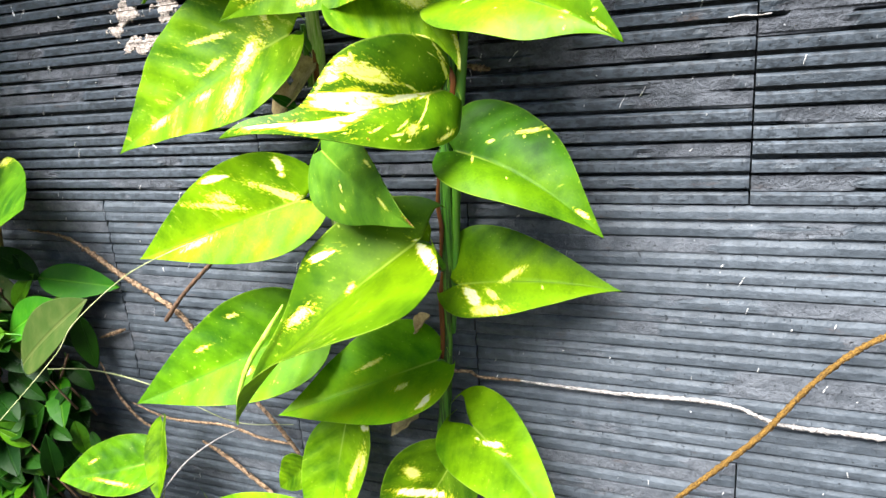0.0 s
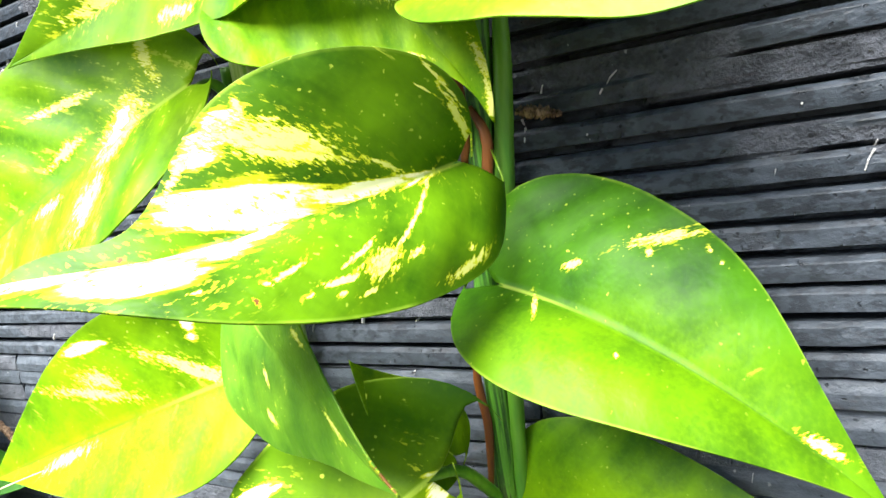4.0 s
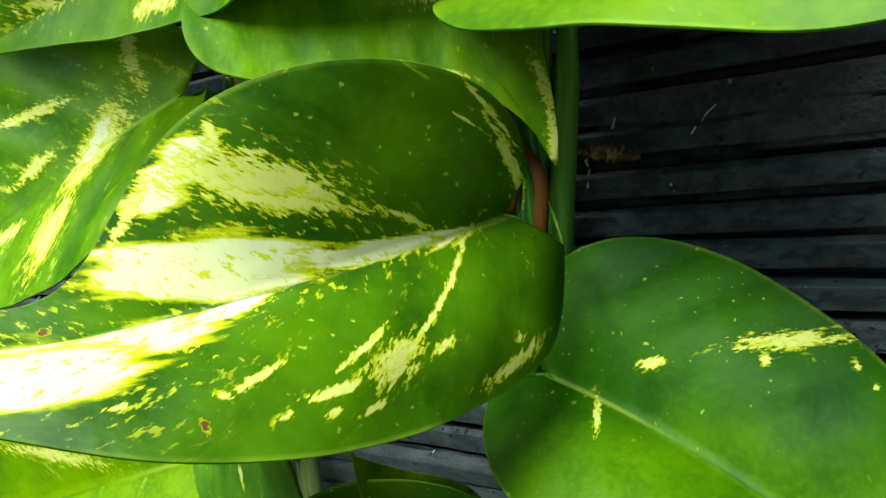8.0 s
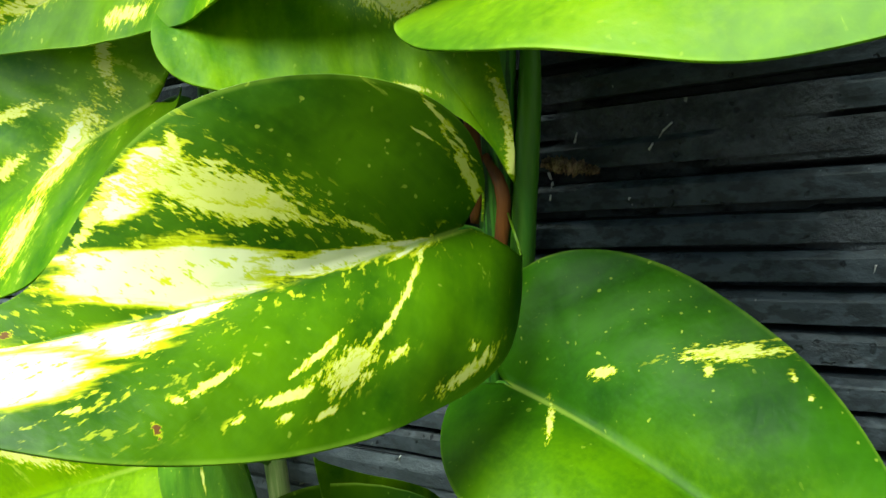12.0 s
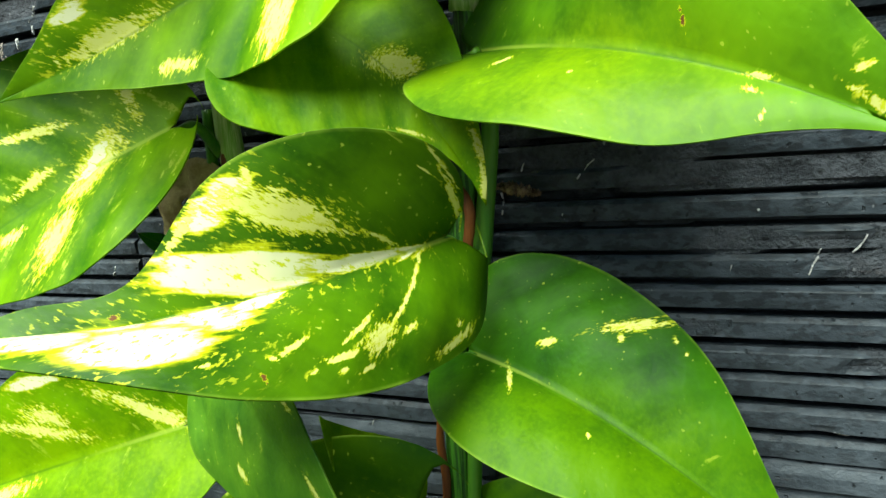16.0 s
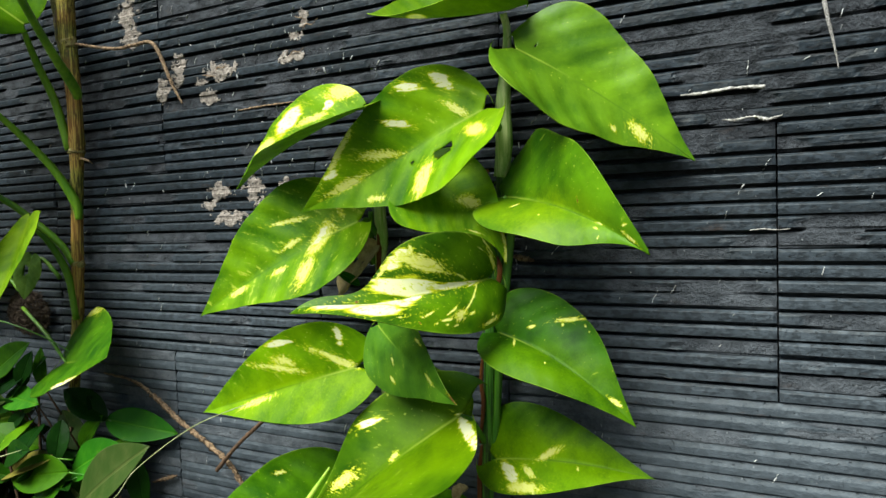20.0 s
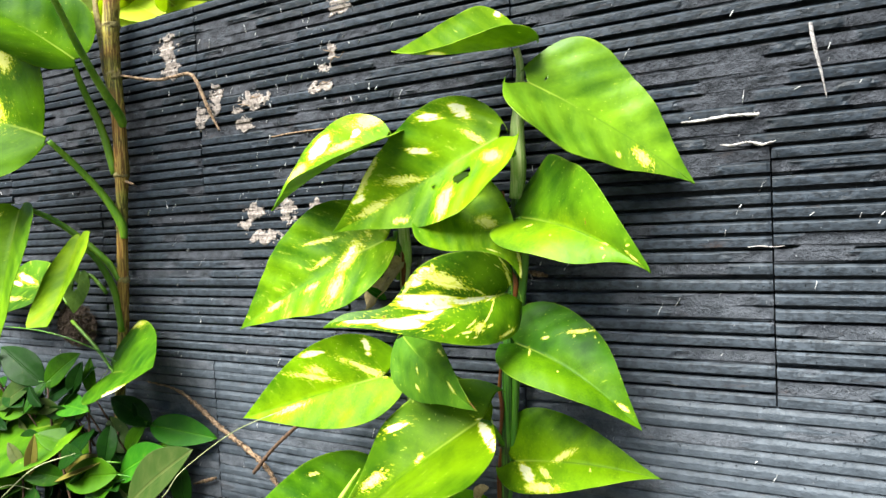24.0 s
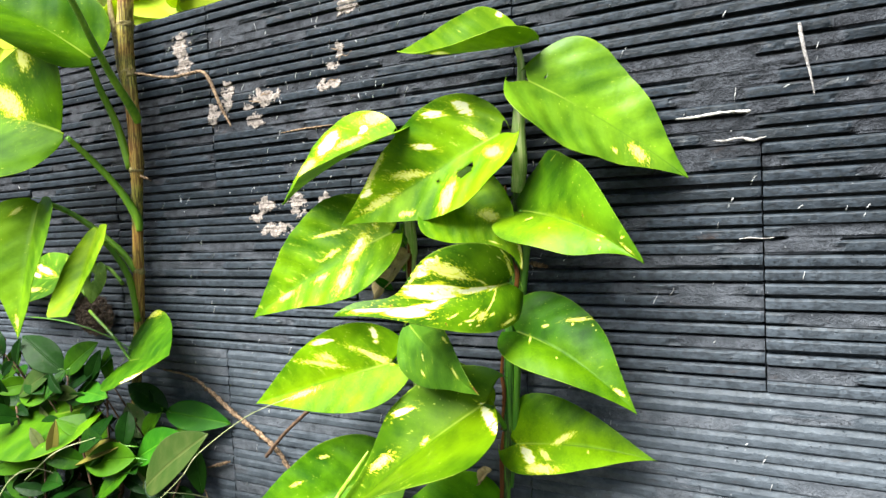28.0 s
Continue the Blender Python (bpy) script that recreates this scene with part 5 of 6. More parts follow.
def shrub_leaf(base, tip, width, paint, roll):
    lance_leaf(shrub, base, tip, width, paint, roll, base[0] * 50)
    back = Vector(base) - (Vector(tip) - Vector(base)).normalized() * 0.014 + Vector((0, 0.006, -0.006))
    under_vine(part("stalk", tube("stalk", [(*back, 0.0008), (*base, 0.0006)], STEM, 5, 3), shrub), shrub)

shrub_leaf((-0.3170, -0.0200, 0.3410), (-0.2470, -0.0120, 0.3360), 0.20, "bright", 10)
shrub_leaf((-0.3300, -0.0450, 0.3020), (-0.2720, -0.0500, 0.3360), 0.24, "bright", 0)
shrub_leaf((-0.2870, -0.0680, 0.2910), (-0.2090, -0.0780, 0.3510), 0.22, "grey", 0)
shrub_leaf((-0.3130, -0.0600, 0.3100), (-0.3760, -0.0750, 0.3030), 0.24, "green", -10)
shrub_leaf((-0.3170, -0.0600, 0.3020), (-0.3490, -0.0800, 0.2740), 0.24, "green", 10)
shrub_leaf((-0.3140, -0.0220, 0.3430), (-0.3630, -0.0300, 0.3680), 0.22, "dark", 0)
shrub_leaf((-0.4310, -0.0500, 0.3780), (-0.4750, -0.0650, 0.4160), 0.26, "dark", 0)
shrub_leaf((-0.4270, -0.0500, 0.3780), (-0.3800, -0.0500, 0.4100), 0.24, "green", 15)
shrub_leaf((-0.4060, -0.0450, 0.3570), (-0.3650, -0.0450, 0.4000), 0.22, "dark", -25)
shrub_leaf((-0.4380, -0.0550, 0.3800), (-0.4860, -0.0700, 0.3550), 0.26, "grey", 0)
shrub_leaf((-0.4170, -0.0550, 0.3810), (-0.4260, -0.0750, 0.3570), 0.20, "green", 0)
shrub_leaf((-0.2870, -0.0160, 0.3100), (-0.2790, -0.0200, 0.2640), 0.22, "dark", 0)
shrub_leaf((-0.5320, -0.0700, 0.2890), (-0.4160, -0.0800, 0.3050), 0.2, "green", 0)
shrub_leaf((-0.3320, -0.0600, 0.3190), (-0.4050, -0.0720, 0.2990), 0.16, "brown", 20)
shrub_leaf((-0.3410, -0.0300, 0.3160), (-0.3650, -0.0300, 0.3480), 0.30, "grey", 0)
shrub_leaf((-0.3410, -0.0300, 0.3160), (-0.3170, -0.0280, 0.3470), 0.24, "green", 0)
shrub_leaf((-0.4070, -0.0500, 0.3610), (-0.3540, -0.0600, 0.3640), 0.22, "bright", 0)
shrub_leaf((-0.4090, -0.0850, 0.3110), (-0.4250, -0.0900, 0.3340), 0.20, "grey", 0)
shrub_leaf((-0.4000, -0.0850, 0.3060), (-0.3860, -0.0880, 0.3430), 0.14, "brown", 40)
shrub_leaf((-0.4230, -0.0350, 0.3100), (-0.3870, -0.0300, 0.3300), 0.26, "dark", 0)
shrub_leaf((-0.3180, -0.0200, 0.3070), (-0.2960, -0.0200, 0.2830), 0.24, "dark", 0)
shrub_leaf((-0.3180, -0.0200, 0.3400), (-0.3360, -0.0250, 0.3620), 0.22, "dark", 0)
shrub_leaf((-0.3050, -0.0500, 0.2440), (-0.3530, -0.0600, 0.2010), 0.34, "dark", 0)
shrub_leaf((-0.3080, -0.0200, 0.2690), (-0.2830, -0.0220, 0.2470), 0.24, "dark", 0)
shrub_leaf((-0.3840, -0.0300, 0.2330), (-0.3500, -0.0350, 0.2080), 0.28, "dark", 20)

# back leaves in near-black green, which paints in the shaded hollow behind
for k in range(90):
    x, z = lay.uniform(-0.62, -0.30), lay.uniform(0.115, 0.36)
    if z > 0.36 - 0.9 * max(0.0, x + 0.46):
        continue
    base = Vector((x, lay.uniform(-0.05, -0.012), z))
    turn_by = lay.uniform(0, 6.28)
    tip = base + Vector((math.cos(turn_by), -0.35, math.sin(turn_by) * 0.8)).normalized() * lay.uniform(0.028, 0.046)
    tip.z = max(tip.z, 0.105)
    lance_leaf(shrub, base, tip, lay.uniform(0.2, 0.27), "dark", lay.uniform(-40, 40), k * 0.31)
    under_vine(part("stalk", tube("stalk", [(x + 0.008, base.y + 0.006, max(z - 0.03, 0.09), 0.0009), (*base, 0.0006)], TWIG, 5, 3), shrub), shrub)

for k in range(120):
    x = lay.uniform(-0.56, -0.27)
    z = lay.uniform(0.13, 0.395) - 0.75 * max(0.0, x + 0.40)
    base = Vector((x, lay.uniform(-0.068, -0.030), max(z, 0.12)))
    turn_by = lay.uniform(0, 6.28)
    tip = base + Vector((math.cos(turn_by), -0.45 * lay.uniform(0.2, 1.0), math.sin(turn_by) * 0.8 + 0.1)).normalized() * lay.uniform(0.024, 0.046)
    tip.z = max(tip.z, 0.105)
    # many dark ones, to paint deep shade between the leaves
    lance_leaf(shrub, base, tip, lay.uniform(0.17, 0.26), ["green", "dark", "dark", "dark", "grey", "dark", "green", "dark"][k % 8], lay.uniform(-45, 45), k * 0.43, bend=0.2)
    under_vine(part("stalk", tube("stalk", [(x + 0.006, base.y + 0.012, max(base.z - 0.03, 0.09), 0.0010), (*base, 0.0006)], TWIG, 5, 3), shrub), shrub)

HEART = dict(LANCE, lobe=0.10, al=0.5, be=0.9, fl=0.1, fr=0.1, bend=0.1)
pale_leaf = leaf_paint("pothos_leaf_pale", (), 0.2, (0.08, 0.19, 0.02), (0.20, 0.34, 0.06), seed=6.5)
for base, tip, width, paint, holes, label in (
    ((-0.4080, -0.0200, 0.4820), (-0.4120, -0.0300, 0.4440), 0.40, pale_leaf, [(0.32, 0.06, 0.11, 0.06)], "pale green leaf with an oval hole"),
    ((-0.4690, -0.0200, 0.4690), (-0.5980, -0.0240, 0.4630), 0.25, leaf_paint("pothos_leaf_speckled", [(0.30, 0.08, 0.3, 0.16, 0.03, "cream"), (0.45, 0.06, 0.2, 0.12, 0.02, "cream"), (0.40, -0.10, 0.1, 0.2, 0.02, "yellow")], 1.0, (0.03, 0.12, 0.004), (0.11, 0.26, 0.006), seed=9.5), [], "green leaf speckled with cream"),
):
    p = dict(HEART, L=(Vector(tip) - Vector(base)).length, wl=width, wr=width)
    ob = under_vine(part("leaf", leaf_mesh("leaf", p, paint, 30, 12, 1.0, holes, 3.0), old_vine, label, lance_pose(base, tip, 0)), old_vine)
    petiole(ob, [(*base, 0.0014), (base[0] + 0.012, base[1] + 0.004, base[2] - 0.004, 0.0018), (base[0] + 0.03, -0.014, base[2] - 0.02, 0.0020)], PETIOLE, sides=8)

# ---- tangle of dirt and fibres behind the petioles ----
nest_verts, nest_faces = [], []
nest_at = Vector((-0.4440, -0.0100, 0.4270))
for k in range(1500):
    a, reach = lay.uniform(0, 6.28), math.sqrt(lay.uniform(0, 1))
    x, z = 0.033 * reach * math.cos(a), 0.021 * reach * math.sin(a)
    y = -0.010 * (1 - reach**2) * lay.uniform(0.3, 1.0) + 0.006
    way = Vector((lay.normal(), lay.normal() * 0.6, lay.normal())).normalized() * lay.uniform(0.001, 0.004)
    wide = way.cross(Vector((0.2, 1, 0.1))).normalized() * lay.uniform(0.0003, 0.0008)
    over = way.cross(wide).normalized() * 0.0005
    i, c0 = len(nest_verts), nest_at + Vector((x, y, z))
    nest_verts += [c0 - way - wide, c0 - way + wide, c0 + way + wide * 0.5, c0 + way - wide * 0.5, c0 + over * 2]
    nest_faces += [(i, i + 1, i + 4), (i + 1, i + 2, i + 4), (i + 2, i + 3, i + 4), (i + 3, i, i + 4), (i + 3, i + 2, i + 1, i)]
tagged(part("dirt_clump", mesh_of("dirt_clump", nest_verts, nest_faces, plain_paint("dirt", (0.022, 0.014, 0.009), (0.12, 0.085, 0.062), 260, 0.95, 0.0008))), "brown clump of dirt and fibres stuck on the wall", "dirt")

# ---- grass and straw ----

def grass_blade(line, label, paint):
    ob = tagged(part("grass_blade", tube("grass_blade", line, paint, 6, 8, 0.05, 0.5)), label, "grass", "grass blades by the shrub")

grass_blade([(-0.3180, -0.0980, 0.2350, 0.00032), (-0.2660, -0.0980, 0.2740, 0.00032), (-0.2060, -0.0980, 0.3210, 0.00032), (-0.1830, -0.0980, 0.3440, 0.00032), (-0.1350, -0.0960, 0.3760, 0.00032), (-0.1020, -0.0900, 0.3910, 0.00032), (-0.0750, -0.0850, 0.4000, 0.0002)], "long pale grass blade leaning across the shrub", STRAW)
grass_blade([(-0.3060, -0.0500, 0.2760, 0.00039), (-0.2430, -0.0500, 0.2830, 0.00046), (-0.1850, -0.0480, 0.2760, 0.00046), (-0.1260, -0.0400, 0.2520, 0.00039), (-0.0810, -0.0300, 0.2500, 0.00026)], "thin dry yellow grass stalk", STRAW)
grass_blade([(-0.1920, -0.0550, 0.1900, 0.00052), (-0.1660, -0.0500, 0.2180, 0.00059), (-0.1400, -0.0450, 0.2370, 0.00052), (-0.1200, -0.0400, 0.2470, 0.00026)], "short pale dry grass blade", PALE_ROOT)
grass_blade([(-0.4390, -0.0900, 0.2810, 0.00052), (-0.3830, -0.0900, 0.3160, 0.00059), (-0.3250, -0.0880, 0.3360, 0.00026)], "yellow grass blade in the shrub", STRAW)
grass_blade([(-0.3990, -0.0750, 0.2850, 0.00026), (-0.4220, -0.0900, 0.2950, 0.00052), (-0.4540, -0.0950, 0.2810, 0.00065), (-0.5000, -0.0900, 0.2430, 0.00065)], "yellow grass blade in the shrub", STRAW)
grass_blade([(-0.4990, -0.0450, 0.4300, 0.00035), (-0.4540, -0.0450, 0.4290, 0.00070), (-0.4120, -0.0420, 0.4240, 0.00077), (-0.3690, -0.0360, 0.4120, 0.00056), (-0.3430, -0.0250, 0.3950, 0.00028)], "narrow green grass blade in front of the dirt clump", STEM)
grass_blade([(-0.3150, -0.0600, 0.1650, 0.00065), (-0.3050, -0.0600, 0.1880, 0.00065), (-0.2910, -0.0600, 0.2130, 0.00039)], "short dry grass stalk", PALE_ROOT)
grass_blade([(-0.3640, -0.0200, 0.1830, 0.00033), (-0.3700, -0.0200, 0.2070, 0.00039), (-0.3710, -0.0200, 0.2350, 0.00026)], "short dry grass stalk", PALE_ROOT)

tufts = []
tuft_faces = []
for k in range(260):
    x, y = lay.uniform(-0.75, -0.1), lay.uniform(-0.26, -0.01)
    if k > 170:
        x, y = lay.uniform(-0.6, 0.4), lay.uniform(-0.2, -0.01)
    h, lean = lay.uniform(0.02, 0.07), Vector((lay.uniform(-0.03, 0.03), lay.uniform(-0.03, 0.01), 0))
    w = lay.uniform(0.0008, 0.0018)
    z, turn_by = 0.10, lay.uniform(0, 3.1)
    sx, sy = math.cos(turn_by) * w, math.sin(turn_by) * w
    i = len(tufts)
    tufts += [(x - sx, y - sy, z), (x + sx, y + sy, z), (x + sx * 0.7 + lean.x * 0.4, y + sy * 0.7 + lean.y * 0.4, z + h * 0.6), (x - sx * 0.7 + lean.x * 0.4, y - sy * 0.7 + lean.y * 0.4, z + h * 0.6), (x + lean.x, y + lean.y, z + h), (x, y - w * 0.6, z), (x + lean.x * 0.4, y + lean.y * 0.4 - w * 0.4, z + h * 0.6)]
    tuft_faces += [(i, i + 5, i + 6, i + 3), (i + 5, i + 1, i + 2, i + 6), (i + 3, i + 6, i + 4), (i + 6, i + 2, i + 4), (i + 1, i, i + 3, i + 2), (i + 2, i + 3, i + 4)]
GRASS = plain_paint("grass", (0.06, 0.15, 0.02), (0.30, 0.34, 0.08), 30, 0.6, 0.0003)
tagged(part("grass", mesh_of("grass", tufts, tuft_faces, GRASS)), "sparse green and yellow grass on the soil", "grass", kind="stuff")

# ---- roots, twigs and crumbs on the wall ----

def lay_root(name, line, label, paint, bumps):
    tagged(part(name, tube(name, line, paint, 10, 18, bumps, 1.0, len(line))), label, "root" if "root" in name else "twig", "roots and twigs on the wall")

lay_root("dry_root", [(-0.3410, -0.0030, 0.3760, 0.00061), (-0.3000, -0.0040, 0.3720, 0.00106), (-0.2710, -0.0060, 0.3600, 0.00167), (-0.2410, -0.0070, 0.3430, 0.00182), (-0.2140, -0.0070, 0.3300, 0.00182), (-0.1900, -0.0070, 0.3150, 0.00182), (-0.1760, -0.0060, 0.2960, 0.00167), (-0.1640, -0.0050, 0.2670, 0.00152)], "knobbly pale brown dry root on the wall", ROOT, 0.34)
lay_root("twig", [(-0.1360, -0.0080, 0.3700, 0.00137), (-0.1500, -0.0100, 0.3560, 0.00152), (-0.1760, -0.0120, 0.3340, 0.00152), (-0.1990, -0.0120, 0.3110, 0.00182)], "short dark broken twig", TWIG, 0.1)
lay_root("dry_root", [(-0.2910, -0.0040, 0.2630, 0.00061), (-0.2760, -0.0050, 0.2340, 0.00099), (-0.2560, -0.0060, 0.2150, 0.00106), (-0.2330, -0.0050, 0.2040, 0.00076)], "thin light brown root on the wall", ROOT, 0.15)
lay_root("dry_root", [(-0.2620, -0.0050, 0.2290, 0.00061), (-0.2230, -0.0060, 0.2210, 0.00091), (-0.1650, -0.0060, 0.2230, 0.00099), (-0.1310, -0.0060, 0.2170, 0.00099), (-0.1040, -0.0040, 0.2150, 0.00076)], "thin light brown root on the wall", ROOT, 0.15)
lay_root("twig", [(-0.1320, -0.0060, 0.2490, 0.00122), (-0.1150, -0.0070, 0.2320, 0.00152), (-0.0990, -0.0060, 0.2090, 0.00137)], "short brown twig on the wall", ROOT, 0.1)
lay_root("dry_root", [(-0.1930, -0.0050, 0.2040, 0.00091), (-0.1730, -0.0060, 0.1960, 0.00144), (-0.1510, -0.0060, 0.1820, 0.00152), (-0.1280, -0.0050, 0.1640, 0.00137), (-0.1160, -0.0050, 0.1410, 0.00122)], "knobbly pale brown dry root on the wall", ROOT, 0.25)
lay_root("creeping_root", [(0.1540, -0.0100, 0.2060, 0.00149), (0.1700, -0.0100, 0.2290, 0.00149), (0.1880, -0.0110, 0.2500, 0.00149), (0.2090, -0.0120, 0.2750, 0.00156), (0.2210, -0.0130, 0.2930, 0.00156), (0.2320, -0.0120, 0.3090, 0.00149), (0.2480, -0.0110, 0.3270, 0.00149), (0.2640, -0.0100, 0.3390, 0.00149), (0.2920, -0.0080, 0.3510, 0.00137)], "golden brown creeping root with small bumps", GOLD_ROOT, 0.2)
lay_root("creeping_root", [(0.0290, -0.0080, 0.2930, 0.00106), (0.0430, -0.0060, 0.2930, 0.00099), (0.0490, -0.0040, 0.2890, 0.00084), (0.0750, -0.0030, 0.2890, 0.00084)], "thin orange-brown root joining the vine", ROOT, 0.1)
lay_root("creeping_root", [(0.0730, -0.0030, 0.2890, 0.00058), (0.1030, -0.0030, 0.2880, 0.00088), (0.1460, -0.0030, 0.2880, 0.00102), (0.1770, -0.0030, 0.2890, 0.00107), (0.1990, -0.0040, 0.2880, 0.00102), (0.2130, -0.0050, 0.2830, 0.00107), (0.2260, -0.0040, 0.2800, 0.00116), (0.2470, -0.0040, 0.2800, 0.00126), (0.2700, -0.0040, 0.2800, 0.00136), (0.3010, -0.0040, 0.2810, 0.00126)], "white crusty dead root across the wall", PALE_ROOT, 0.3)
lay_root("twig", [(-0.3430, -0.0100, 0.6660, 0.00122), (-0.3030, -0.0060, 0.6570, 0.00137), (-0.2760, -0.0060, 0.6560, 0.00144), (-0.2540, -0.0080, 0.6550, 0.00152), (-0.2440, -0.0080, 0.6450, 0.00160), (-0.2340, -0.0060, 0.6210, 0.00137), (-0.2250, -0.0040, 0.6030, 0.00076)], "bent brown aerial root clinging to the wall", ROOT, 0.08)
lay_root("dry_root", [(0.2210, -0.0030, 0.6140, 0.00103), (0.2230, -0.0040, 0.6000, 0.00097), (0.2260, -0.0040, 0.5850, 0.00063), (0.2280, -0.0030, 0.5730, 0.00028)], "pale grey tapering dead root", PALE_ROOT, 0.1)
lay_root("dry_root", [(0.1530, -0.0020, 0.5680, 0.00040), (0.1640, -0.0020, 0.5680, 0.00074), (0.1800, -0.0020, 0.5690, 0.00074), (0.1950, -0.0020, 0.5680, 0.00092)], "white crusty root remnant", WHITE_ROOT, 0.3)
lay_root("dry_root", [(0.1740, -0.0005, 0.5530, 0.00025), (0.1800, -0.0008, 0.5522, 0.00060), (0.1890, -0.0006, 0.5532, 0.00050), (0.1960, -0.0004, 0.5512, 0.00070), (0.2030, -0.0006, 0.5528, 0.00025)], "white crusty root remnant", WHITE_ROOT, 0.5)
lay_root("dry_root", [(-0.1680, -0.0020, 0.5920, 0.00046), (-0.1430, -0.0020, 0.5930, 0.00068), (-0.1130, -0.0020, 0.5930, 0.00046)], "thin reddish dry root fibre", ROOT, 0.2)
lay_root("dry_root", [(0.1870, -0.0003, 0.4932, 0.00012), (0.1930, -0.0004, 0.4938, 0.00030), (0.2000, -0.0003, 0.4932, 0.00022), (0.2060, -0.0003, 0.4936, 0.00010)], "white crusty root remnant", WHITE_ROOT, 0.4)
for fx, fz, reach, slope in ((-0.1220, 0.6330, 0.016, -0.10), (-0.1120, 0.6290, 0.013, 0.35), (-0.0980, 0.6460, 0.014, 0.50), (-0.1060, 0.6520, 0.010, -0.4), (-0.1980, 0.6220, 0.014, -0.2), (-0.1860, 0.6270, 0.012, 0.3), (-0.1000, 0.5980, 0.012, 0.6)):
    fy = skin(fx, fz) - 0.0012
    lay_root("dry_root", [(fx - reach / 2, fy, fz - slope * reach / 2, 0.00018), (fx - reach / 6, fy - 0.0012, fz + 0.0006, 0.00040), (fx + reach / 5, fy - 0.0008, fz - 0.0004, 0.00036), (fx + reach / 2, fy, fz + slope * reach / 2, 0.00014)], "thin reddish brown root fibre clinging to the wall", ROOT, 0.15)
lay_root("dry_bit", [(0.0540, -0.0040, 0.4800, 0.00091), (0.0590, -0.0050, 0.4790, 0.00152), (0.0640, -0.0050, 0.4780, 0.00122), (0.0670, -0.0040, 0.4770, 0.00061)], "small orange-brown dry scrap on the wall", ROOT, 0.35)
lay_root("aerial_root", [(-0.3420, -0.0120, 0.5670, 0.00114), (-0.3320, -0.0120, 0.5640, 0.00091), (-0.3330, -0.0080, 0.5620, 0.00030)], "stubby brown aerial root", ROOT, 0.1)
lay_root("twig", [(-0.2850, -0.0030, 0.2850, 0.00076), (-0.2640, -0.0040, 0.2920, 0.00152), (-0.2550, -0.0030, 0.2950, 0.00076)], "small brown scrap of bark on the wall", ROOT, 0.3)


def crust_mesh(name, at, w, h, material, seed):
    """A thin cracked crust that clings to the ribs and half fills the grooves between them."""
    cell = 0.0006
    nx, nz = int(w * 1.7 / cell), int(h * 1.7 / cell)
    verts, faces, ids = [], [], {}
    for j in range(-nz, nz + 1):
        for i in range(-nx, nx + 1):
            x, z = i * cell, j * cell
            reach = math.hypot(x / w, z / h)
            cover = 1.0 - reach + 0.75 * noise.noise((x * 170 + seed, z * 210, seed)) + 0.4 * noise.noise((x * 620, z * 620 + seed, 2.0))
            if cover < 0:
                continue
            depths = [skin(at[0] + x, at[2] + z + dz) for dz in (-0.0024, -0.0012, 0.0, 0.0012, 0.0024)]
            y = 0.75 * min(depths) + 0.25 * sum(depths) / 5
            crumb = 0.0006 * noise.noise((x * 900 + seed, z * 900, 5.0))
            ids[i, j] = len(verts)
            verts.append((x, y - at[1] - 0.0008 * min(cover * 4, 1.0) + crumb * min(cover * 3, 1.0) + (0.0010 if cover < 0.08 else 0.0), z))
    for (i, j), k in ids.items():
        ring = [ids.get(q) for q in ((i, j), (i + 1, j), (i + 1, j + 1), (i, j + 1))]
        if None not in ring:
            faces.append(ring)
    return mesh_of(name, verts, faces, material)


for k, (at, w, h) in enumerate((
    ((-0.2890, 0.0000, 0.6840), 0.011, 0.012), ((-0.2870, -0.0000, 0.6660), 0.010, 0.010), ((-0.2320, -0.0000, 0.6310), 0.008, 0.012), ((-0.2510, 0.0000, 0.6160), 0.008, 0.010),
    ((-0.1880, 0.0000, 0.6250), 0.015, 0.007), ((-0.2000, 0.0000, 0.6070), 0.009, 0.006), ((-0.1940, -0.0000, 0.5310), 0.013, 0.007), ((-0.1580, 0.0000, 0.5310), 0.010, 0.011),
    ((-0.1830, 0.0000, 0.5100), 0.017, 0.006), ((-0.2050, 0.0000, 0.5200), 0.008, 0.004), ((-0.0950, 0.0000, 0.6850), 0.011, 0.007), ((-0.1120, 0.0000, 0.6400), 0.005, 0.004),
    ((-0.1180, 0.0000, 0.6260), 0.011, 0.004), ((-0.1040, 0.0000, 0.6520), 0.004, 0.006), ((-0.1260, 0.0000, 0.5350), 0.007, 0.006), ((-0.1280, 0.0000, 0.5250), 0.006, 0.006), ((-0.2070, 0.0000, 0.6190), 0.006, 0.003),
)):
    splash = tagged(part("mortar_splash", crust_mesh("mortar_splash", at, w * 1.1, h * 1.1, MORTAR, k * 1.7)), "crumbly pale grey mortar splash stuck on the wall", "mortar", "mortar splashes on the wall")
    splash.location = at

bits, bit_faces = [], []


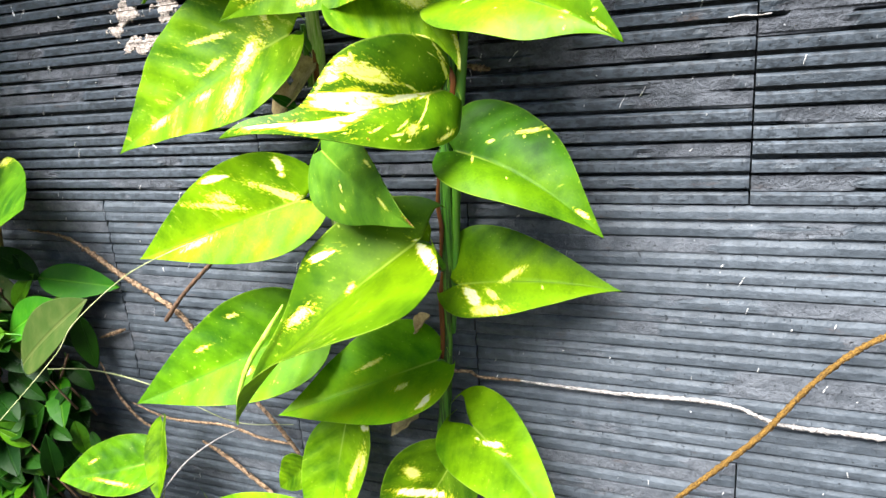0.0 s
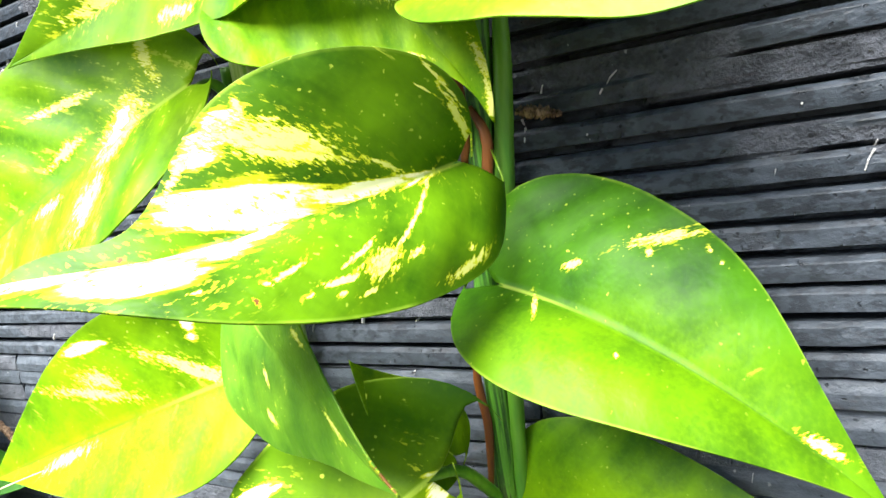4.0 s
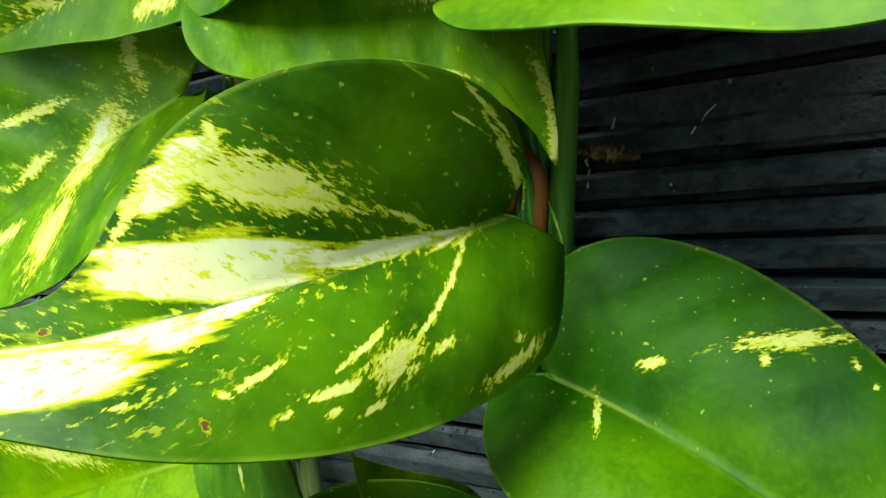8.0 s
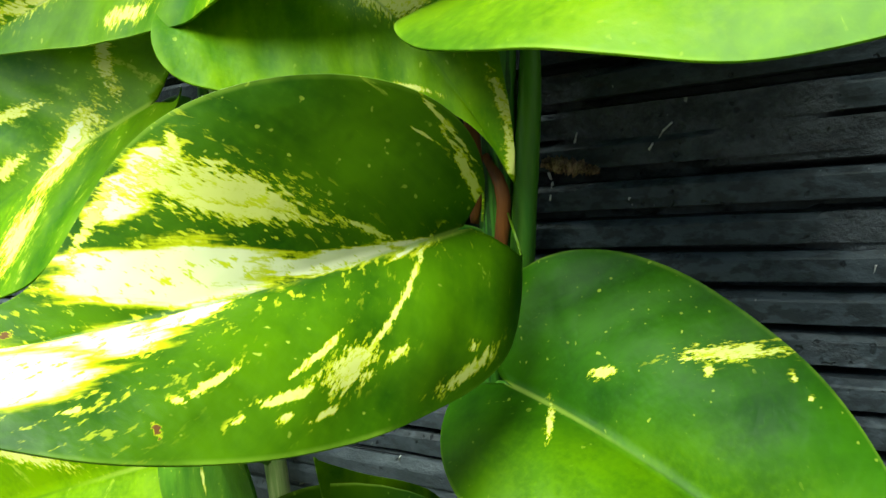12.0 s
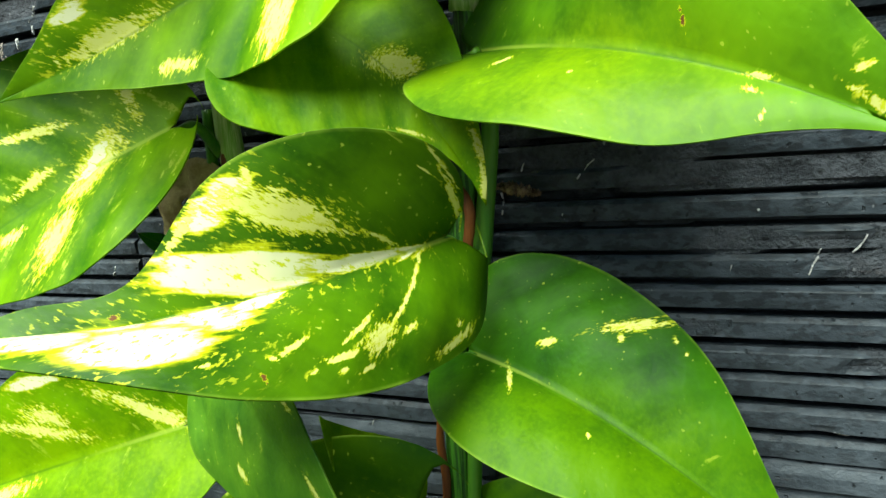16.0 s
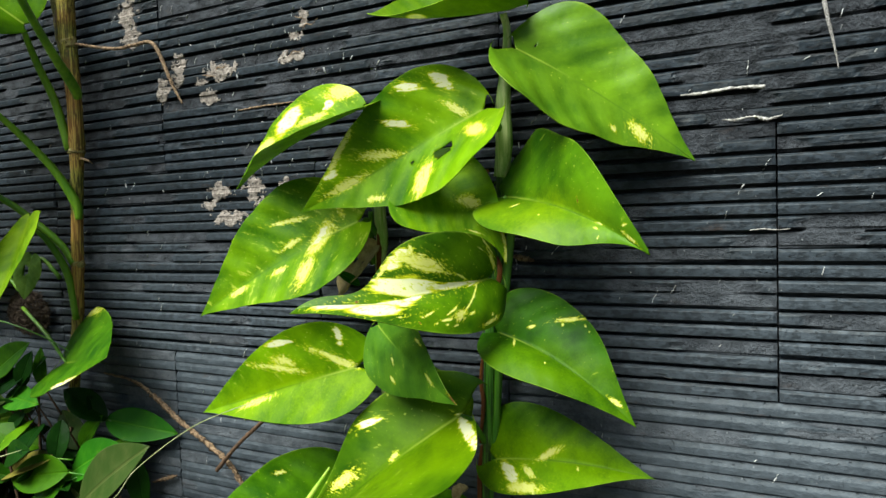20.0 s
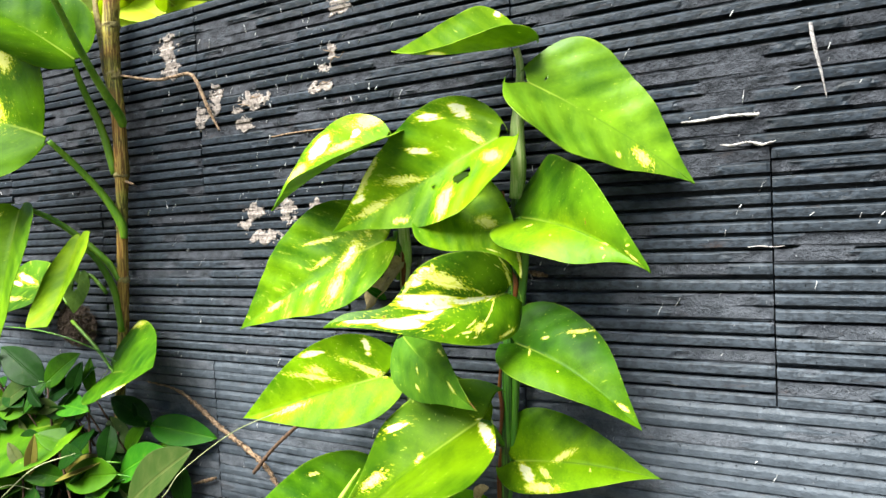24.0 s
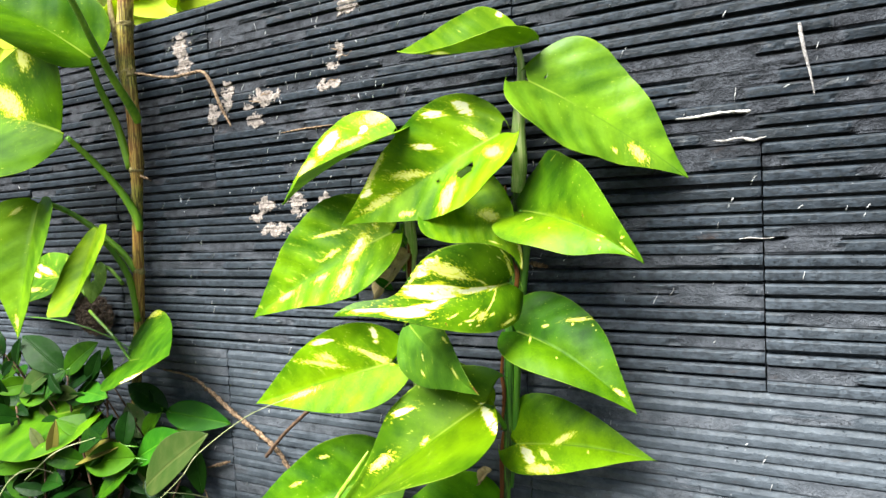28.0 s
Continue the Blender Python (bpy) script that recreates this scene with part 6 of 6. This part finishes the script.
def add_bit(x, z, length, width, slant):
    dx, dz = math.sin(slant) * length / 2, math.cos(slant) * length / 2
    px, pz = math.cos(slant) * width / 2, -math.sin(slant) * width / 2
    i = len(bits)
    y0, y1 = 0.0006, -0.0004
    face = min(skin(x, z), skin(x + dx, z + dz))
    for y, s in ((y0, 1.2), (y1, 0.7)):
        for a, b in ((-1, -1), (1, -1), (1, 1), (-1, 1)):
            bits.append((x + a * px * s + b * dx * s, face + y + 0.0002 * lay.normal(), z + a * pz * s + b * dz * s))
    bit_faces.extend([(i + 4, i + 5, i + 6, i + 7), (i, i + 1, i + 5, i + 4), (i + 1, i + 2, i + 6, i + 5), (i + 2, i + 3, i + 7, i + 6), (i + 3, i, i + 4, i + 7)])


for k in range(520):
    x, z = lay.uniform(-0.62, 0.42), lay.uniform(0.12, TOP - 0.01)
    if k < 60:
        x, z = -0.109 + lay.normal() * 0.016, lay.uniform(0.58, 0.715)
    elif k < 120:
        x, z = lay.uniform(-0.24, -0.02), lay.uniform(0.46, 0.66)
    slant = 0.35 + lay.normal() * 0.3 if k % 3 else lay.uniform(0, 3.1)
    add_bit(x, z, 0.0006 + 0.0042 * lay.uniform() ** 2, lay.uniform(0.0002, 0.0006), slant)
for k in range(150):
    x, z = lay.uniform(-0.42, 0.36), lay.uniform(0.30, TOP - 0.01)
    if k < 70:
        x, z = lay.uniform(-0.34, -0.04), lay.uniform(0.42, 0.70)
    slant = 0.4 + lay.normal() * 0.25
    for step in range(int(lay.integers(1, 4))):
        add_bit(x + step * 0.0026 * math.sin(slant), z + step * 0.0026 * math.cos(slant), lay.uniform(0.0015, 0.0030), lay.uniform(0.00025, 0.0006), slant + lay.normal() * 0.15)
tagged(part("white_flecks", mesh_of("white_flecks", bits, bit_faces, WHITE_BIT), wall), "", kind="stuff")

# ---- dry leaf and small shoots behind the vine ----
dry = dict(LANCE, L=0.05, wl=0.42, wr=0.40, al=0.6, be=0.6, bend=0.25, fl=0.4, fr=0.1, curl=0.3)
dry_leaf = tagged(part("dry_leaf", leaf_mesh("dry_leaf", dry, DRY, 26, 12, 3.0, [(0.42, 0.1, 0.05, 0.05), (0.3, -0.12, 0.05, 0.045), (0.62, -0.05, 0.05, 0.04)], 2.0, 0.0006), None, "", lance_pose((-0.0380, -0.0140, 0.4880), (-0.0810, -0.0180, 0.4590), 0)), "dry brown leaf with round dark holes caught behind the vine", "dry leaf")
shoot = under_vine(part("leaf", leaf_mesh("leaf", dict(LANCE, L=0.018, wl=0.2, wr=0.2), SHRUB_PAINTS["bright"], 14, 4, 0.5), vine, "tiny young green leaf", lance_pose((-0.0440, -0.0300, 0.4630), (-0.0570, -0.0360, 0.4730), 10)))
for base, tip, w, seed in (((0.0210, -0.0120, 0.3310), (0.0080, -0.0160, 0.3220), 0.4, 3.0), ((0.0070, -0.0120, 0.2600), (-0.0170, -0.0180, 0.2490), 0.35, 5.0), ((-0.0410, -0.0100, 0.3490), (-0.0360, -0.0130, 0.3680), 0.4, 7.0)):
    p = dict(LANCE, L=(Vector(tip) - Vector(base)).length, wl=w, wr=w, al=0.5, be=0.6, bend=0.4, fl=0.8, fr=0.5)
    tagged(part("dry_leaf", leaf_mesh("dry_leaf", p, DRY, 14, 6, 6.0, (), seed, 0.0006), None, "", lance_pose(base, tip, 20)), "small crumpled brown dry leaf by the stem", "dry leaf", "crumpled dry leaves")

# ---- bright plant behind the wall ----
hedge = tagged(new("broad_leaved_plant"), "tall bright yellow-green broad-leaved plant behind the wall", "plant")
hedge.location = (-0.6, 0.6, 0.085)
HEDGE = lance_paint("hedge_leaf", (0.42, 0.55, 0.03), (0.60, 0.70, 0.06), 0.5, 0.45)
SHRUB_PAINTS["hedge"] = HEDGE
HEDGE_STALK = plain_paint("hedge_stalk", (0.34, 0.46, 0.04), (0.52, 0.62, 0.08), 60, 0.5, 0.0004)
for k in range(16):
    x, y = -1.75 + k * 0.15 + lay.uniform(-0.05, 0.05), lay.uniform(0.40, 0.75)
    under_vine(part("stalk", tube("stalk", [(x, y, 0.07, 0.012), (x + 0.03, y, 0.7, 0.009), (x + lay.uniform(-0.1, 0.1), y - 0.05, 1.55, 0.004)], HEDGE_STALK, 8, 6), hedge), hedge)
    for j in range(14):
        z = 0.50 + 1.05 * j / 14
        turn_by = j * 2.4 + k
        base = Vector((x + 0.02, y, z))
        tip = base + Vector((math.cos(turn_by) * 0.26, math.sin(turn_by) * 0.2, lay.uniform(-0.04, 0.14)))
        tip.y = max(tip.y, 0.2)
        lance_leaf(hedge, base, tip, 0.36, "hedge", lay.uniform(-20, 20), j + k * 0.3, bend=0.3)
for k in range(60):
    base = Vector((lay.uniform(-1.6, 0.2), lay.uniform(0.62, 0.85), lay.uniform(0.6, 1.35)))
    turn_by = lay.uniform(0, 6.28)
    lance_leaf(hedge, base, base + Vector((math.cos(turn_by) * 0.32, 0.05, math.sin(turn_by) * 0.22)), 0.42, "hedge", lay.uniform(-25, 25), k * 0.9, bend=0.3)
    under_vine(part("stalk", tube("stalk", [(base.x, 0.7, base.z - 0.2, 0.004), (*base, 0.002)], HEDGE_STALK, 5, 3), hedge), hedge)
for k in range(150):
    base = Vector((lay.uniform(-1.1, 0.3), lay.uniform(0.24, 0.50), lay.uniform(0.62, 1.15)))
    turn_by = lay.uniform(0, 6.28)
    tip = base + Vector((math.cos(turn_by) * 0.17, 0.06 * math.sin(turn_by), lay.uniform(-0.08, 0.12)))
    lance_leaf(hedge, base, tip, 0.36, "hedge", lay.uniform(-25, 25), k * 0.7, bend=0.3)
    under_vine(part("stalk", tube("stalk", [(base.x, 0.55, base.z - 0.12, 0.003), (*base, 0.0015)], HEDGE_STALK, 5, 3), hedge), hedge)
